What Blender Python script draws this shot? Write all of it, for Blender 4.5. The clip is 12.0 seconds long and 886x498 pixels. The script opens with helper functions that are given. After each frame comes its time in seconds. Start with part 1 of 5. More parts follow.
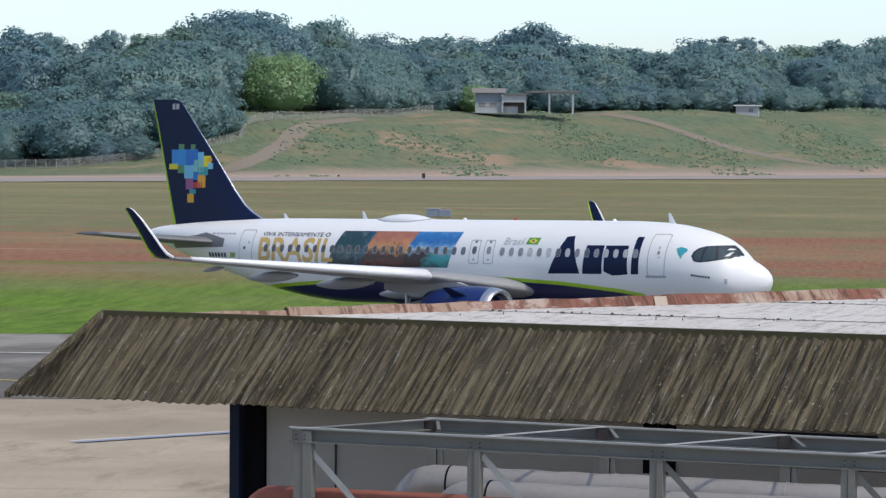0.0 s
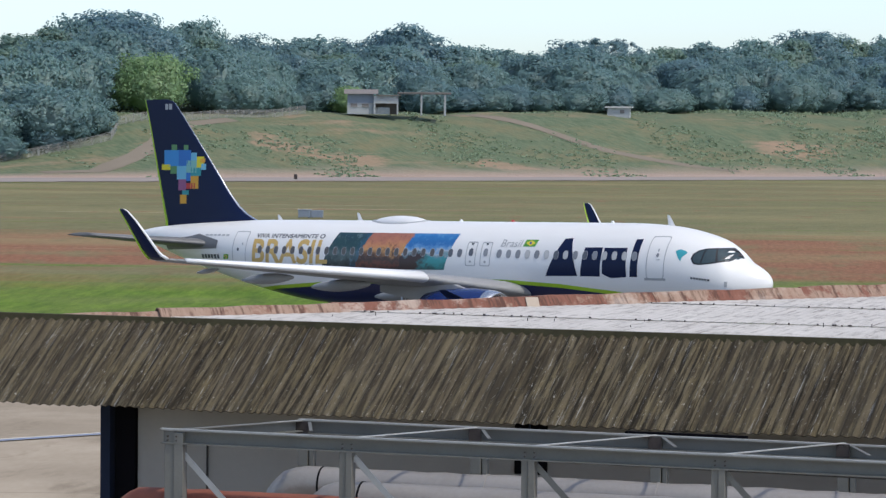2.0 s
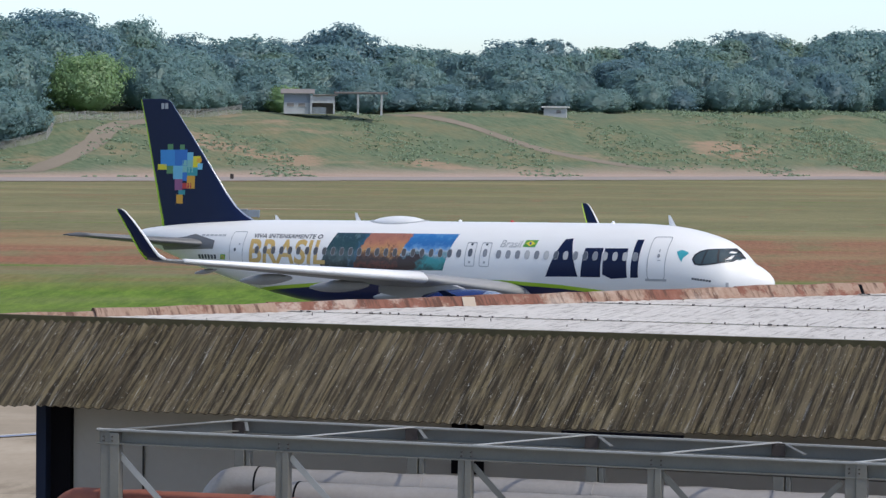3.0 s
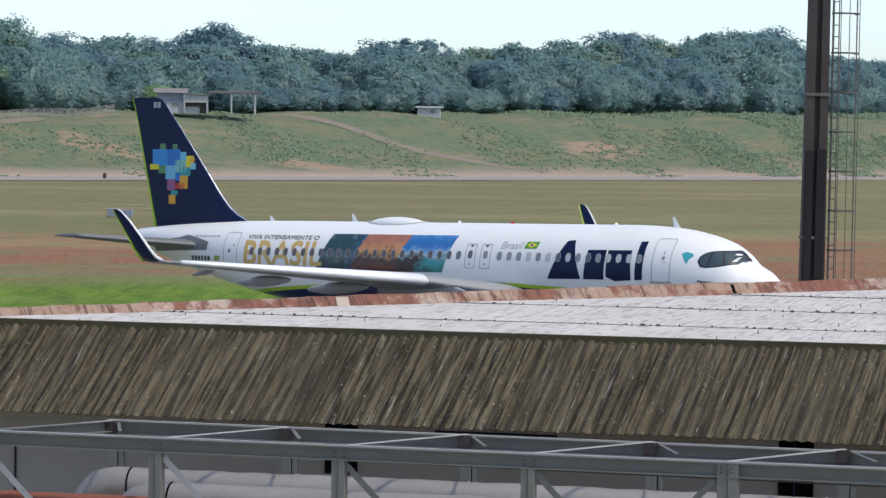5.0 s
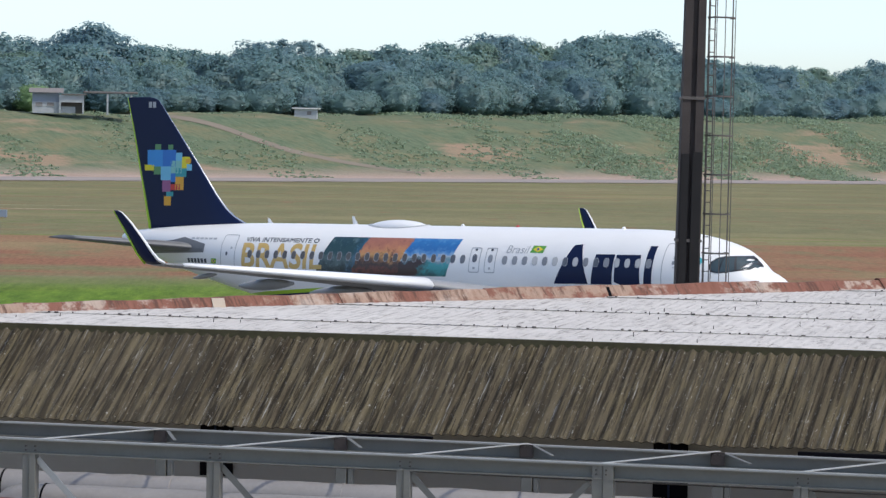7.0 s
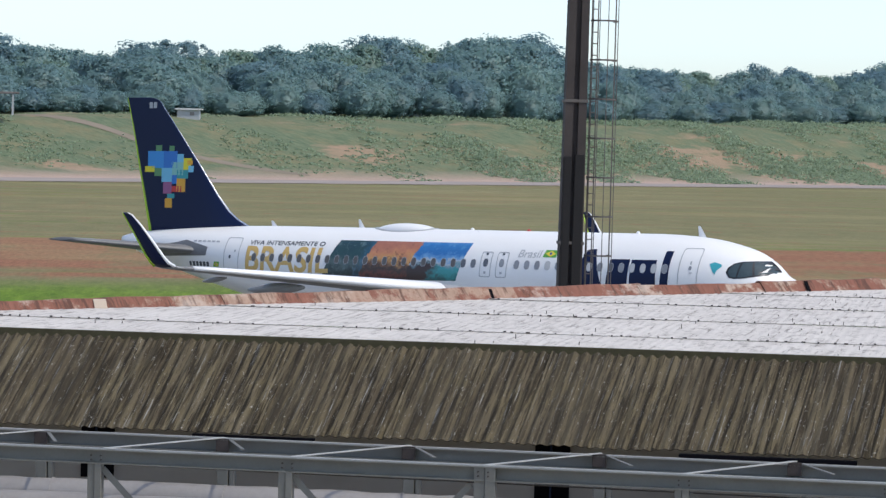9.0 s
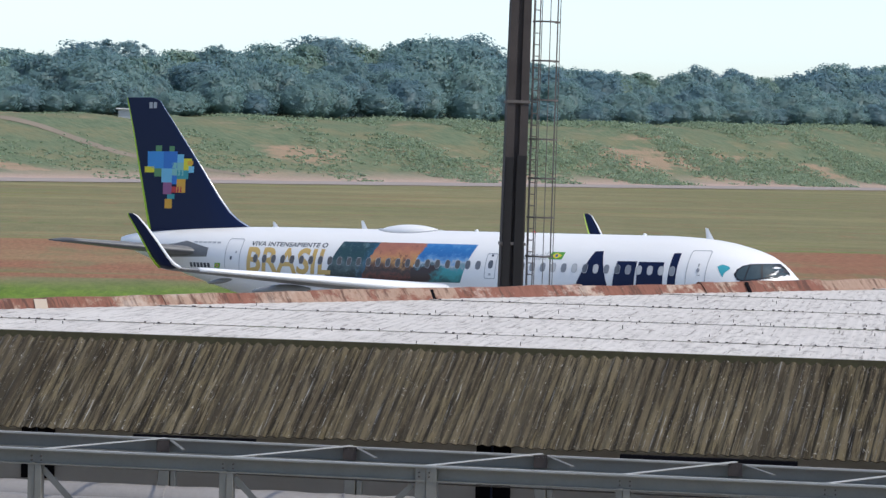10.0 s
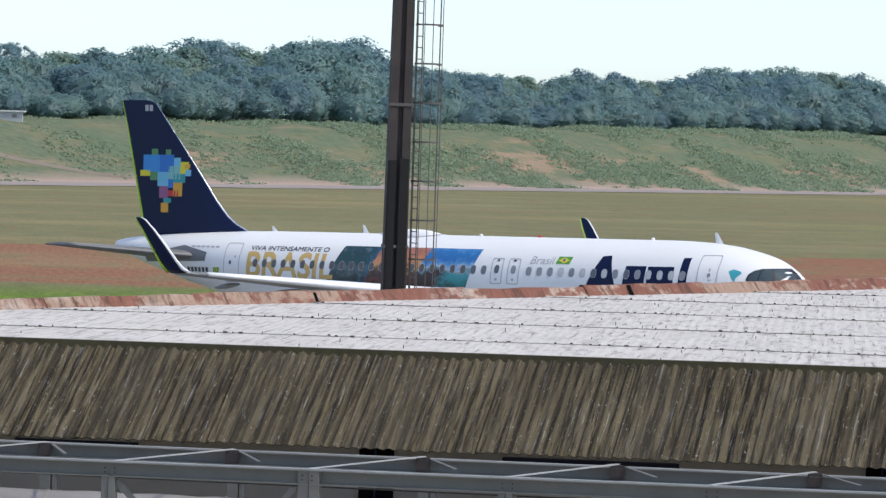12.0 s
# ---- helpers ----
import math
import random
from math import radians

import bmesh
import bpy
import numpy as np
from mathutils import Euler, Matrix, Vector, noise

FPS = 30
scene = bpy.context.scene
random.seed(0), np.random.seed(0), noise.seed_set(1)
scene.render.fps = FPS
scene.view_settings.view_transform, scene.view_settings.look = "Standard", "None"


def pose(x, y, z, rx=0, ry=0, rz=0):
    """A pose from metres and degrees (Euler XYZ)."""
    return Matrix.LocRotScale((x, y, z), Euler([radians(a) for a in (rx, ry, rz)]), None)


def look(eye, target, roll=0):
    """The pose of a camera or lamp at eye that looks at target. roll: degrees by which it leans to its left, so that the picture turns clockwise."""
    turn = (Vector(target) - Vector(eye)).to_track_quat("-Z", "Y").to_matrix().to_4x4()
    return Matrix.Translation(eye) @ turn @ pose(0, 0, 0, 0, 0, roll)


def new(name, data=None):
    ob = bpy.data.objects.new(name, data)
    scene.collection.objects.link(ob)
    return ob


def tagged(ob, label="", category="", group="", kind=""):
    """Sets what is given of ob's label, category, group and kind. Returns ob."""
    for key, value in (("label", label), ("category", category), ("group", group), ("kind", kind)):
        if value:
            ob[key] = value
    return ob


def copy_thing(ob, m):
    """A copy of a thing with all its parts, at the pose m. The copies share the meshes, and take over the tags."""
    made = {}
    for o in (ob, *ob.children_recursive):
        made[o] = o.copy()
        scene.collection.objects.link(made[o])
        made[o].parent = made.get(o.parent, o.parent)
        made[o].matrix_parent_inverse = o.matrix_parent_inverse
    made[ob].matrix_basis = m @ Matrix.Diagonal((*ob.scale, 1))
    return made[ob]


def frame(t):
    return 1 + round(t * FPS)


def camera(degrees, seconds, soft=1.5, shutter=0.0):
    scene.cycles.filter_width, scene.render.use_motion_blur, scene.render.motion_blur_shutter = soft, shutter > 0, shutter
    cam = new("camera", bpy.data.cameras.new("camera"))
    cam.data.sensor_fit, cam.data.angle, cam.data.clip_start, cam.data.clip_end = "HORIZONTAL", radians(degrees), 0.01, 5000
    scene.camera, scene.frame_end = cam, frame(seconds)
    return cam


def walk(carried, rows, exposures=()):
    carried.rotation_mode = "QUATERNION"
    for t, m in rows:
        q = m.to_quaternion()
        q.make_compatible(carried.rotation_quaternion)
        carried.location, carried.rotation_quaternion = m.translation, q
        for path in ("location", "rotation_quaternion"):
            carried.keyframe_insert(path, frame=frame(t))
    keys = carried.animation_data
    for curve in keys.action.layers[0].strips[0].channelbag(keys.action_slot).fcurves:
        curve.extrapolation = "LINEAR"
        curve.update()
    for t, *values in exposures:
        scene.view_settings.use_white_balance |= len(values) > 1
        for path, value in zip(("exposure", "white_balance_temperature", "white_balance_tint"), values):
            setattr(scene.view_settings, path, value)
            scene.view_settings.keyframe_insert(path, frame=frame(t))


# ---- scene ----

# camera on its tripod: it pans to follow the airliner
cam = camera(16.8, 12.0, soft=1.4)
CAM_ROWS = [
    (0.0, 87.778, 7.000, 0.400),
    (0.5, 87.792, 6.390, 0.471),
    (1.0, 87.802, 5.775, 0.491),
    (1.5, 87.812, 5.166, 0.494),
    (2.0, 87.817, 4.556, 0.516),
    (2.5, 87.820, 3.952, 0.580),
    (3.0, 87.823, 3.344, 0.560),
    (5.0, 87.848, 0.930, 0.683),
    (5.5, 87.859, 0.322, 0.784),
    (6.0, 87.878, -0.273, 0.833),
    (6.5, 87.896, -0.859, 0.913),
    (7.0, 87.915, -1.429, 0.986),
    (9.0, 87.993, -3.667, 1.266),
    (9.5, 88.012, -4.222, 1.346),
    (10.0, 88.029, -4.782, 1.399),
    (10.5, 88.057, -5.341, 1.453),
    (11.0, 88.080, -5.895, 1.506),
    (11.5, 88.110, -6.366, 1.517),
    (12.0, 88.141, -7.017, 1.488),
]
EXPOSURES = [(0.0, 0.0), (5.0, 0.06), (9.0, 0.12), (12.0, 0.15)]
walk(cam, [(t, pose(0, 0, 9.5, tilt, 0, turn) @ pose(0, 0, 0, 0, 0, lean)) for t, tilt, turn, lean in CAM_ROWS], EXPOSURES)

# ---- daylight ----
SUN_EL, SUN_AZ = 56.0, 122.0          # degrees; azimuth from +y towards +x
scene.view_settings.exposure = 0.0
world = bpy.data.worlds.new("hazy_sky")
scene.world = world
world.use_nodes = True
wn = world.node_tree.nodes
sky = wn.new("ShaderNodeTexSky")
sky.sky_type, sky.sun_disc = "NISHITA", False
sky.sun_elevation, sky.sun_rotation = radians(SUN_EL), radians(SUN_AZ)
sky.air_density, sky.dust_density, sky.ozone_density = 0.7, 1.1, 1.2
wn["Background"].inputs["Strength"].default_value = 0.225
haze = wn.new("ShaderNodeHueSaturation")
haze.inputs["Saturation"].default_value = 0.92
world.node_tree.links.new(sky.outputs[0], haze.inputs["Color"])
world.node_tree.links.new(haze.outputs[0], wn["Background"].inputs["Color"])
sun_data = bpy.data.lights.new("sun", "SUN")
sun_data.energy, sun_data.angle, sun_data.color = 2.4, radians(2.0), (1.0, 0.94, 0.82)
sun = new("sun", sun_data)
to_sun = Vector((math.sin(radians(SUN_AZ)) * math.cos(radians(SUN_EL)), math.cos(radians(SUN_AZ)) * math.cos(radians(SUN_EL)), math.sin(radians(SUN_EL))))
sun.matrix_world = look(to_sun * 50, (0, 0, 0))


# ---- materials ----
class Nodes:
    """A material with short calls for its nodes."""

    def __init__(self, name, rough=0.6, metal=0.0, spec=0.5):
        self.mat = bpy.data.materials.new(name)
        self.mat.use_nodes = True
        self.t = self.mat.node_tree
        self.bsdf = self.t.nodes["Principled BSDF"]
        self.bsdf.inputs["Roughness"].default_value = rough
        self.bsdf.inputs["Metallic"].default_value = metal
        self.bsdf.inputs["Specular IOR Level"].default_value = spec
        self.co = self.t.nodes.new("ShaderNodeTexCoord")
        self.rake = None

    def plug(self, a, b):
        if hasattr(a, "links"):
            self.t.links.new(a, b)
        else:
            b.default_value = (*a, 1) if isinstance(a, tuple) and len(a) == 3 and b.type == "RGBA" else a

    def math(self, op, a, b=0.0, c=None, clamp=False):
        n = self.t.nodes.new("ShaderNodeMath")
        n.operation, n.use_clamp = op, clamp
        self.plug(a, n.inputs[0])
        self.plug(b, n.inputs[1])
        if c is not None:
            self.plug(c, n.inputs[2])
        return n.outputs[0]

    def xyz(self, space="Object"):
        n = self.t.nodes.new("ShaderNodeSeparateXYZ")
        self.t.links.new(self.co.outputs[space], n.inputs[0])
        return n.outputs

    def noise(self, scale, detail=4, stretch=(1, 1, 1), space="Object", rough=0.55, shift=False):
        m = self.t.nodes.new("ShaderNodeMapping")
        m.inputs["Scale"].default_value = stretch
        if shift:
            o = self.t.nodes.new("ShaderNodeCombineXYZ")
            r = self.rand()
            for i, k in enumerate((91.0, 57.0, 33.0)):
                self.t.links.new(self.math("MULTIPLY", r, k), o.inputs[i])
            self.t.links.new(o.outputs[0], m.inputs["Location"])
        self.t.links.new(self.rake or self.co.outputs[space], m.inputs[0])
        n = self.t.nodes.new("ShaderNodeTexNoise")
        n.inputs["Scale"].default_value, n.inputs["Detail"].default_value, n.inputs["Roughness"].default_value = scale, detail, rough
        self.t.links.new(m.outputs[0], n.inputs["Vector"])
        return n.outputs["Fac"]

    def ramp(self, fac, stops, mode="LINEAR"):
        n = self.t.nodes.new("ShaderNodeValToRGB")
        r = n.color_ramp
        r.interpolation = mode
        while len(r.elements) < len(stops):
            r.elements.new(0.5)
        for e, (p, c) in zip(r.elements, stops):
            e.position, e.color = p, ((*c, 1) if isinstance(c, tuple) else (c, c, c, 1))
        self.plug(fac, n.inputs[0])
        return n.outputs[0]

    def mix(self, fac, a, b, blend="MIX"):
        n = self.t.nodes.new("ShaderNodeMix")
        n.data_type, n.blend_type = "RGBA", blend
        self.plug(fac, n.inputs[0])
        self.plug(a, n.inputs[6])
        self.plug(b, n.inputs[7])
        return n.outputs[2]

    def rand(self, island=False):
        if island:
            return self.t.nodes.new("ShaderNodeNewGeometry").outputs["Random Per Island"]
        return self.t.nodes.new("ShaderNodeObjectInfo").outputs["Random"]

    def done(self, colour, bump=None, strength=0.3, dist=0.02, rough=None):
        self.plug(colour, self.bsdf.inputs["Base Color"])
        if rough is not None:
            self.plug(rough, self.bsdf.inputs["Roughness"])
        if bump is not None:
            n = self.t.nodes.new("ShaderNodeBump")
            n.inputs["Strength"].default_value, n.inputs["Distance"].default_value = strength, dist
            self.t.links.new(bump, n.inputs["Height"])
            self.t.links.new(n.outputs[0], self.bsdf.inputs["Normal"])
        return self.mat


def plain(name, colour, rough=0.5, metal=0.0, vary=0.12, scale=3.0, bump=0.1, spec=0.5):
    """Paint, metal or rubber with faint stains and grain."""
    n = Nodes(name, rough, metal, spec)
    a = n.noise(scale, 5)
    b = n.noise(scale * 12, 3)
    dark = tuple(c * (1 - vary * 1.6) for c in colour)
    light = tuple(min(1, c * (1 + vary * 0.6)) for c in colour)
    col = n.mix(n.math("MULTIPLY_ADD", a, 0.7, n.math("MULTIPLY", b, 0.3)), dark, light)
    return n.done(col, b, bump, 0.01)


def ground_material():
    n = Nodes("airfield_ground", 0.95, 0, 0.1)
    x, y, z = n.xyz()
    big = n.noise(0.012, 5, (1, 2.2, 1))
    mid = n.noise(0.06, 5, (0.6, 2.0, 1))
    fine = n.noise(2.2, 6, (1.2, 0.16, 1), rough=0.75)
    streak = n.noise(0.02, 6, (0.35, 3.0, 1))
    blades = n.mix(n.ramp(n.noise(0.8, 6, (1.4, 0.3, 1), rough=0.75), [(0.35, 0.0), (0.65, 1.0)]), (0.062, 0.122, 0.013), (0.15, 0.235, 0.032))
    olive = n.mix(n.ramp(n.math("MULTIPLY_ADD", fine, 0.5, n.math("MULTIPLY", n.noise(0.22, 6, (1.0, 0.4, 1), rough=0.75), 0.5)), [(0.30, 0.0), (0.70, 1.0)]), (0.105, 0.112, 0.050), (0.235, 0.21, 0.112))
    soil = n.mix(n.ramp(fine, [(0.3, 0.0), (0.7, 1.0)]), (0.16, 0.075, 0.045), (0.32, 0.158, 0.092))
    straw = n.mix(fine, (0.21, 0.19, 0.09), (0.33, 0.28, 0.15))
    # mown strips of the airfield, one behind another, with ragged borders
    yy = n.math("ADD", y, n.math("MULTIPLY_ADD", streak, 46.0, -23.0))
    yy = n.math("SUBTRACT", yy, n.math("MULTIPLY", x, 0.12))
    bands = n.ramp(n.math("DIVIDE", yy, 640.0), [(0.0, 0.0), (0.265, 0.15), (0.32, 0.45), (0.36, 0.80), (0.42, 0.80), (0.46, 0.30), (0.56, 0.18), (0.70, 0.30), (1.0, 0.25)])
    near_green = n.ramp(n.math("DIVIDE", yy, 640.0), [(0.0, 1.0), (0.292, 1.0), (0.318, 0.0)])
    patch = n.noise(0.035, 6, (0.5, 2.4, 1), rough=0.65)
    flat = n.mix(n.ramp(n.math("ADD", bands, n.math("MULTIPLY_ADD", patch, 1.6, -0.8)), [(0.34, 0.0), (0.62, 1.0)]), olive, soil)
    flat = n.mix(n.ramp(big, [(0.48, 0.0), (0.66, 0.6)]), flat, straw)
    flat = n.mix(n.ramp(n.noise(0.03, 6, (0.3, 4.0, 1), rough=0.7), [(0.60, 0.0), (0.66, 0.55)]), flat, soil)
    flat = n.mix(n.ramp(n.noise(0.04, 4, (0.22, 5.0, 1)), [(0.68, 0.0), (0.72, 0.7)]), flat, (0.42, 0.36, 0.25))
    flat = n.mix(n.ramp(n.noise(0.05, 5, (0.25, 3.0, 1)), [(0.60, 0.0), (0.68, 0.6)]), flat, blades)
    flat = n.mix(n.ramp(n.noise(0.12, 6, (1.2, 0.45, 1), rough=0.7), [(0.52, 0.0), (0.62, 0.65)]), flat, olive)
    flat = n.mix(n.ramp(n.noise(0.16, 6, (1.2, 0.35, 1), rough=0.7), [(0.58, 0.0), (0.68, 0.6)]), flat, soil)
    flat = n.mix(n.math("MULTIPLY", near_green, n.ramp(mid, [(0.3, 0.6), (0.55, 1.0)])), flat, blades)
    # the hill beyond the runway: scrub grass with bare red earth
    contour = n.t.nodes.new("ShaderNodeCombineXYZ")
    n.plug(n.math("MULTIPLY_ADD", x, 0.757, n.math("MULTIPLY", y, 0.653)), contour.inputs[0])
    n.plug(n.math("MULTIPLY_ADD", x, -0.653, n.math("MULTIPLY", y, 0.757)), contour.inputs[1])
    n.rake = contour.outputs[0]
    tuft = n.noise(0.5, 6, (1.8, 0.4, 1), rough=0.75)
    slope_green = n.mix(n.ramp(tuft, [(0.38, 0.0), (0.62, 1.0)]), (0.082, 0.120, 0.072), (0.155, 0.185, 0.115))
    earth = n.mix(fine, (0.29, 0.18, 0.125), (0.41, 0.285, 0.205))
    scrubby = n.noise(0.06, 6, (1, 1.4, 1), rough=0.75)
    bare = n.noise(0.03, 7, (0.7, 1.8, 1), rough=0.7)
    dry = n.mix(tuft, (0.17, 0.14, 0.075), (0.27, 0.22, 0.13))
    hill = n.mix(n.ramp(scrubby, [(0.45, 0.0), (0.68, 0.7)]), slope_green, dry)
    hill = n.mix(n.ramp(bare, [(0.57, 0.0), (0.67, 0.6)]), hill, earth)
    # bare patches: centre, half length, half width; they lie along the runway
    rough_edge = n.noise(0.13, 6, (0.6, 1.2, 1), rough=0.7)
    n.rake = None
    for cx, cy, a, b in ((-93, 697, 8, 12), (-76, 692, 10, 9), (-43, 712, 9, 8), (30, 796, 15, 12), (141, 892, 40, 13), (251, 976, 27, 13), (124, 867, 18, 10), (86, 826, 20, 8), (193, 925, 17, 9), (65, 808, 10, 7), (160, 880, 16, 8)):
        dx, dy = n.math("ADD", x, -cx), n.math("ADD", y, -cy)
        u = n.math("MULTIPLY", n.math("MULTIPLY_ADD", dx, 0.757, n.math("MULTIPLY", dy, 0.653)), 1 / a)
        w = n.math("MULTIPLY", n.math("MULTIPLY_ADD", dx, -0.653, n.math("MULTIPLY", dy, 0.757)), 1 / b)
        d = n.math("MULTIPLY_ADD", u, u, n.math("MULTIPLY", w, w))
        d = n.math("ADD", d, n.math("MULTIPLY_ADD", rough_edge, 5.0, -2.5))
        hill = n.mix(n.ramp(d, [(0.3, 0.65), (0.9, 0.0)]), hill, earth)
    v = n.math("ADD", n.math("MULTIPLY", n.math("ADD", x, 140.0), -0.653), n.math("MULTIPLY", n.math("ADD", y, -549.0), 0.757))
    beyond = n.math("ADD", n.math("MULTIPLY_ADD", v, 0.06, -3.3), n.math("MULTIPLY", mid, 1.2), clamp=True)
    strip = n.math("MULTIPLY", n.math("GREATER_THAN", n.math("ADD", v, n.math("MULTIPLY", mid, 14.0)), -4.0), n.ramp(mid, [(0.3, 0.6), (0.55, 1.0)]))
    verge = n.mix(n.ramp(fine, [(0.3, 0.0), (0.7, 1.0)]), (0.33, 0.235, 0.19), (0.46, 0.355, 0.30))
    col = n.mix(strip, flat, verge)
    col = n.mix(beyond, col, hill)
    return n.done(col, fine, 0.7, 0.12)


def concrete(name, a, b, joint=0.0, bands=0.0):
    n = Nodes(name, 0.95, 0, 0.0)
    x, y, z = n.xyz()
    big = n.noise(0.2, 6, (0.8, 0.5, 1), rough=0.65)
    fine = n.noise(6, 5, (1, 0.3, 1))
    wide = n.noise(0.09, 5, (0.6, 0.5, 1), rough=0.65)
    blot = n.noise(0.5, 6, (0.8, 0.3, 1), rough=0.7)
    col = n.mix(n.math("MULTIPLY_ADD", big, 0.6, n.math("MULTIPLY", fine, 0.4)), a, b)
    if bands:
        col = n.mix(n.ramp(wide, [(0.42, bands), (0.56, 0.0)]), col, tuple(c * 0.45 for c in a))
        col = n.mix(n.ramp(blot, [(0.34, 0.45), (0.46, 0.0)]), col, tuple(c * 0.5 for c in a))
    if joint:
        across = n.math("FRACT", n.math("MULTIPLY", n.math("MULTIPLY_ADD", blot, 0.15, y), 1 / joint))
        col = n.mix(n.math("MULTIPLY", n.math("LESS_THAN", across, 0.10 / joint), n.ramp(big, [(0.4, 0.0), (0.6, 0.5)])), col, (0.10, 0.085, 0.07))
    return n.done(col, fine, 0.3, 0.01)


def livery():
    """White hull paint; lime line and navy belly below it."""
    n = Nodes("hull_paint", 0.28, 0, 0.5)
    x, y, z = n.xyz()
    edge = n.ramp(n.math("MULTIPLY_ADD", x, 1 / 31, 1.0),
                  [(0.0, 0.30), (0.04, 0.402), (0.11, 0.442), (0.225, 0.487), (0.355, 0.52), (0.48, 0.535), (0.57, 0.539), (0.67, 0.515), (0.77, 0.468), (0.81, 0.435), (0.84, 0.28)])
    edge = n.math("MULTIPLY", edge, 6.0)
    soot = n.noise(1.6, 5, (0.25, 1, 1))
    rub = n.noise(14, 4)
    white = n.mix(n.math("MULTIPLY_ADD", soot, 0.6, n.math("MULTIPLY", rub, 0.4)), (0.73, 0.72, 0.70), (0.85, 0.845, 0.83))
    lime = n.math("LESS_THAN", z, edge)
    navy = n.math("LESS_THAN", z, n.math("SUBTRACT", edge, 0.17))
    col = n.mix(lime, white, (0.36, 0.56, 0.03))
    col = n.mix(navy, col, (0.008, 0.014, 0.07))
    return n.done(col, rub, 0.03, 0.004)


def mural_paint():
    """A printed picture in three leaning fields: forest, evening town, sea."""
    n = Nodes("mural_print", 0.35, 0, 0.5)
    x, y, z = n.xyz()
    lean = n.math("SUBTRACT", x, n.math("MULTIPLY", n.math("SUBTRACT", z, 4.4), 0.38))
    blot = n.noise(1.5, 7, (1.0, 1.0, 1.3), rough=0.7)
    blot2 = n.noise(3.5, 5)
    leafy = n.noise(3.6, 6, (1.0, 1.0, 0.8), rough=0.8)
    h = n.math("MULTIPLY_ADD", z, 1 / 1.72, -3.57 / 1.72)
    hh = n.math("ADD", h, n.math("MULTIPLY_ADD", blot, 0.9, -0.45))
    wood = n.ramp(hh, [(0.0, (0.012, 0.02, 0.022)), (0.22, (0.03, 0.05, 0.05)), (0.42, (0.08, 0.12, 0.12)), (0.6, (0.025, 0.07, 0.075)), (0.8, (0.02, 0.055, 0.065)), (1.0, (0.015, 0.05, 0.07))])
    wood = n.mix(n.ramp(leafy, [(0.54, 0.0), (0.64, 0.8)]), wood, (0.14, 0.20, 0.20))
    wood = n.mix(n.ramp(n.math("ADD", n.math("MULTIPLY_ADD", lean, 0.45, 10.0), n.math("MULTIPLY_ADD", leafy, 1.0, -0.5)), [(0.0, 0.0), (0.35, 0.7)]), wood, (0.03, 0.13, 0.24))
    dusk = n.ramp(hh, [(0.0, (0.03, 0.016, 0.016)), (0.14, (0.16, 0.05, 0.035)), (0.28, (0.05, 0.03, 0.025)), (0.40, (0.20, 0.10, 0.05)), (0.5, (0.55, 0.30, 0.11)), (0.66, (0.52, 0.23, 0.11)), (0.84, (0.40, 0.16, 0.10)), (1.0, (0.34, 0.13, 0.09))])
    palm = n.math("MULTIPLY", n.ramp(leafy, [(0.56, 0.0), (0.60, 0.9)]), n.ramp(h, [(0.4, 1.0), (0.85, 0.35)]))
    dusk = n.mix(palm, dusk, (0.06, 0.03, 0.025))
    sea = n.ramp(hh, [(0.0, (0.03, 0.10, 0.10)), (0.16, (0.04, 0.28, 0.28)), (0.40, (0.05, 0.30, 0.32)), (0.46, (0.20, 0.30, 0.34)), (0.54, (0.42, 0.48, 0.54)), (0.64, (0.12, 0.30, 0.55)), (0.78, (0.025, 0.14, 0.38)), (0.92, (0.03, 0.17, 0.42)), (1.0, (0.08, 0.24, 0.48))])
    rocks = n.math("MULTIPLY", n.ramp(n.math("ADD", n.math("MULTIPLY_ADD", lean, 0.5, 9.2), n.math("MULTIPLY_ADD", blot, 1.2, -0.6)), [(0.1, 1.0), (0.4, 0.0)]), n.ramp(hh, [(0.4, 1.0), (0.5, 0.0)]))
    sea = n.mix(rocks, sea, (0.05, 0.028, 0.025))
    col = n.mix(n.math("GREATER_THAN", lean, n.math("MULTIPLY_ADD", blot2, 0.5, -22.0)), wood, dusk)
    col = n.mix(n.math("GREATER_THAN", lean, n.math("MULTIPLY_ADD", blot2, 0.7, -19.55)), col, sea)
    return n.done(col)


def cabin_pane():
    """Grey panes; here and there a blind is drawn behind one."""
    n = Nodes("cabin_pane", 0.25)
    r = n.rand()
    col = n.mix(n.ramp(r, [(0.35, 0.0), (0.8, 1.0)]), (0.10, 0.11, 0.13), (0.30, 0.31, 0.33))
    col = n.mix(n.math("GREATER_THAN", n.math("FRACT", n.math("MULTIPLY", r, 7.31)), 0.74), col, (0.56, 0.56, 0.55))
    return n.done(n.mix(n.math("MULTIPLY", n.noise(8, 3), 0.4), col, (0.16, 0.17, 0.19)))


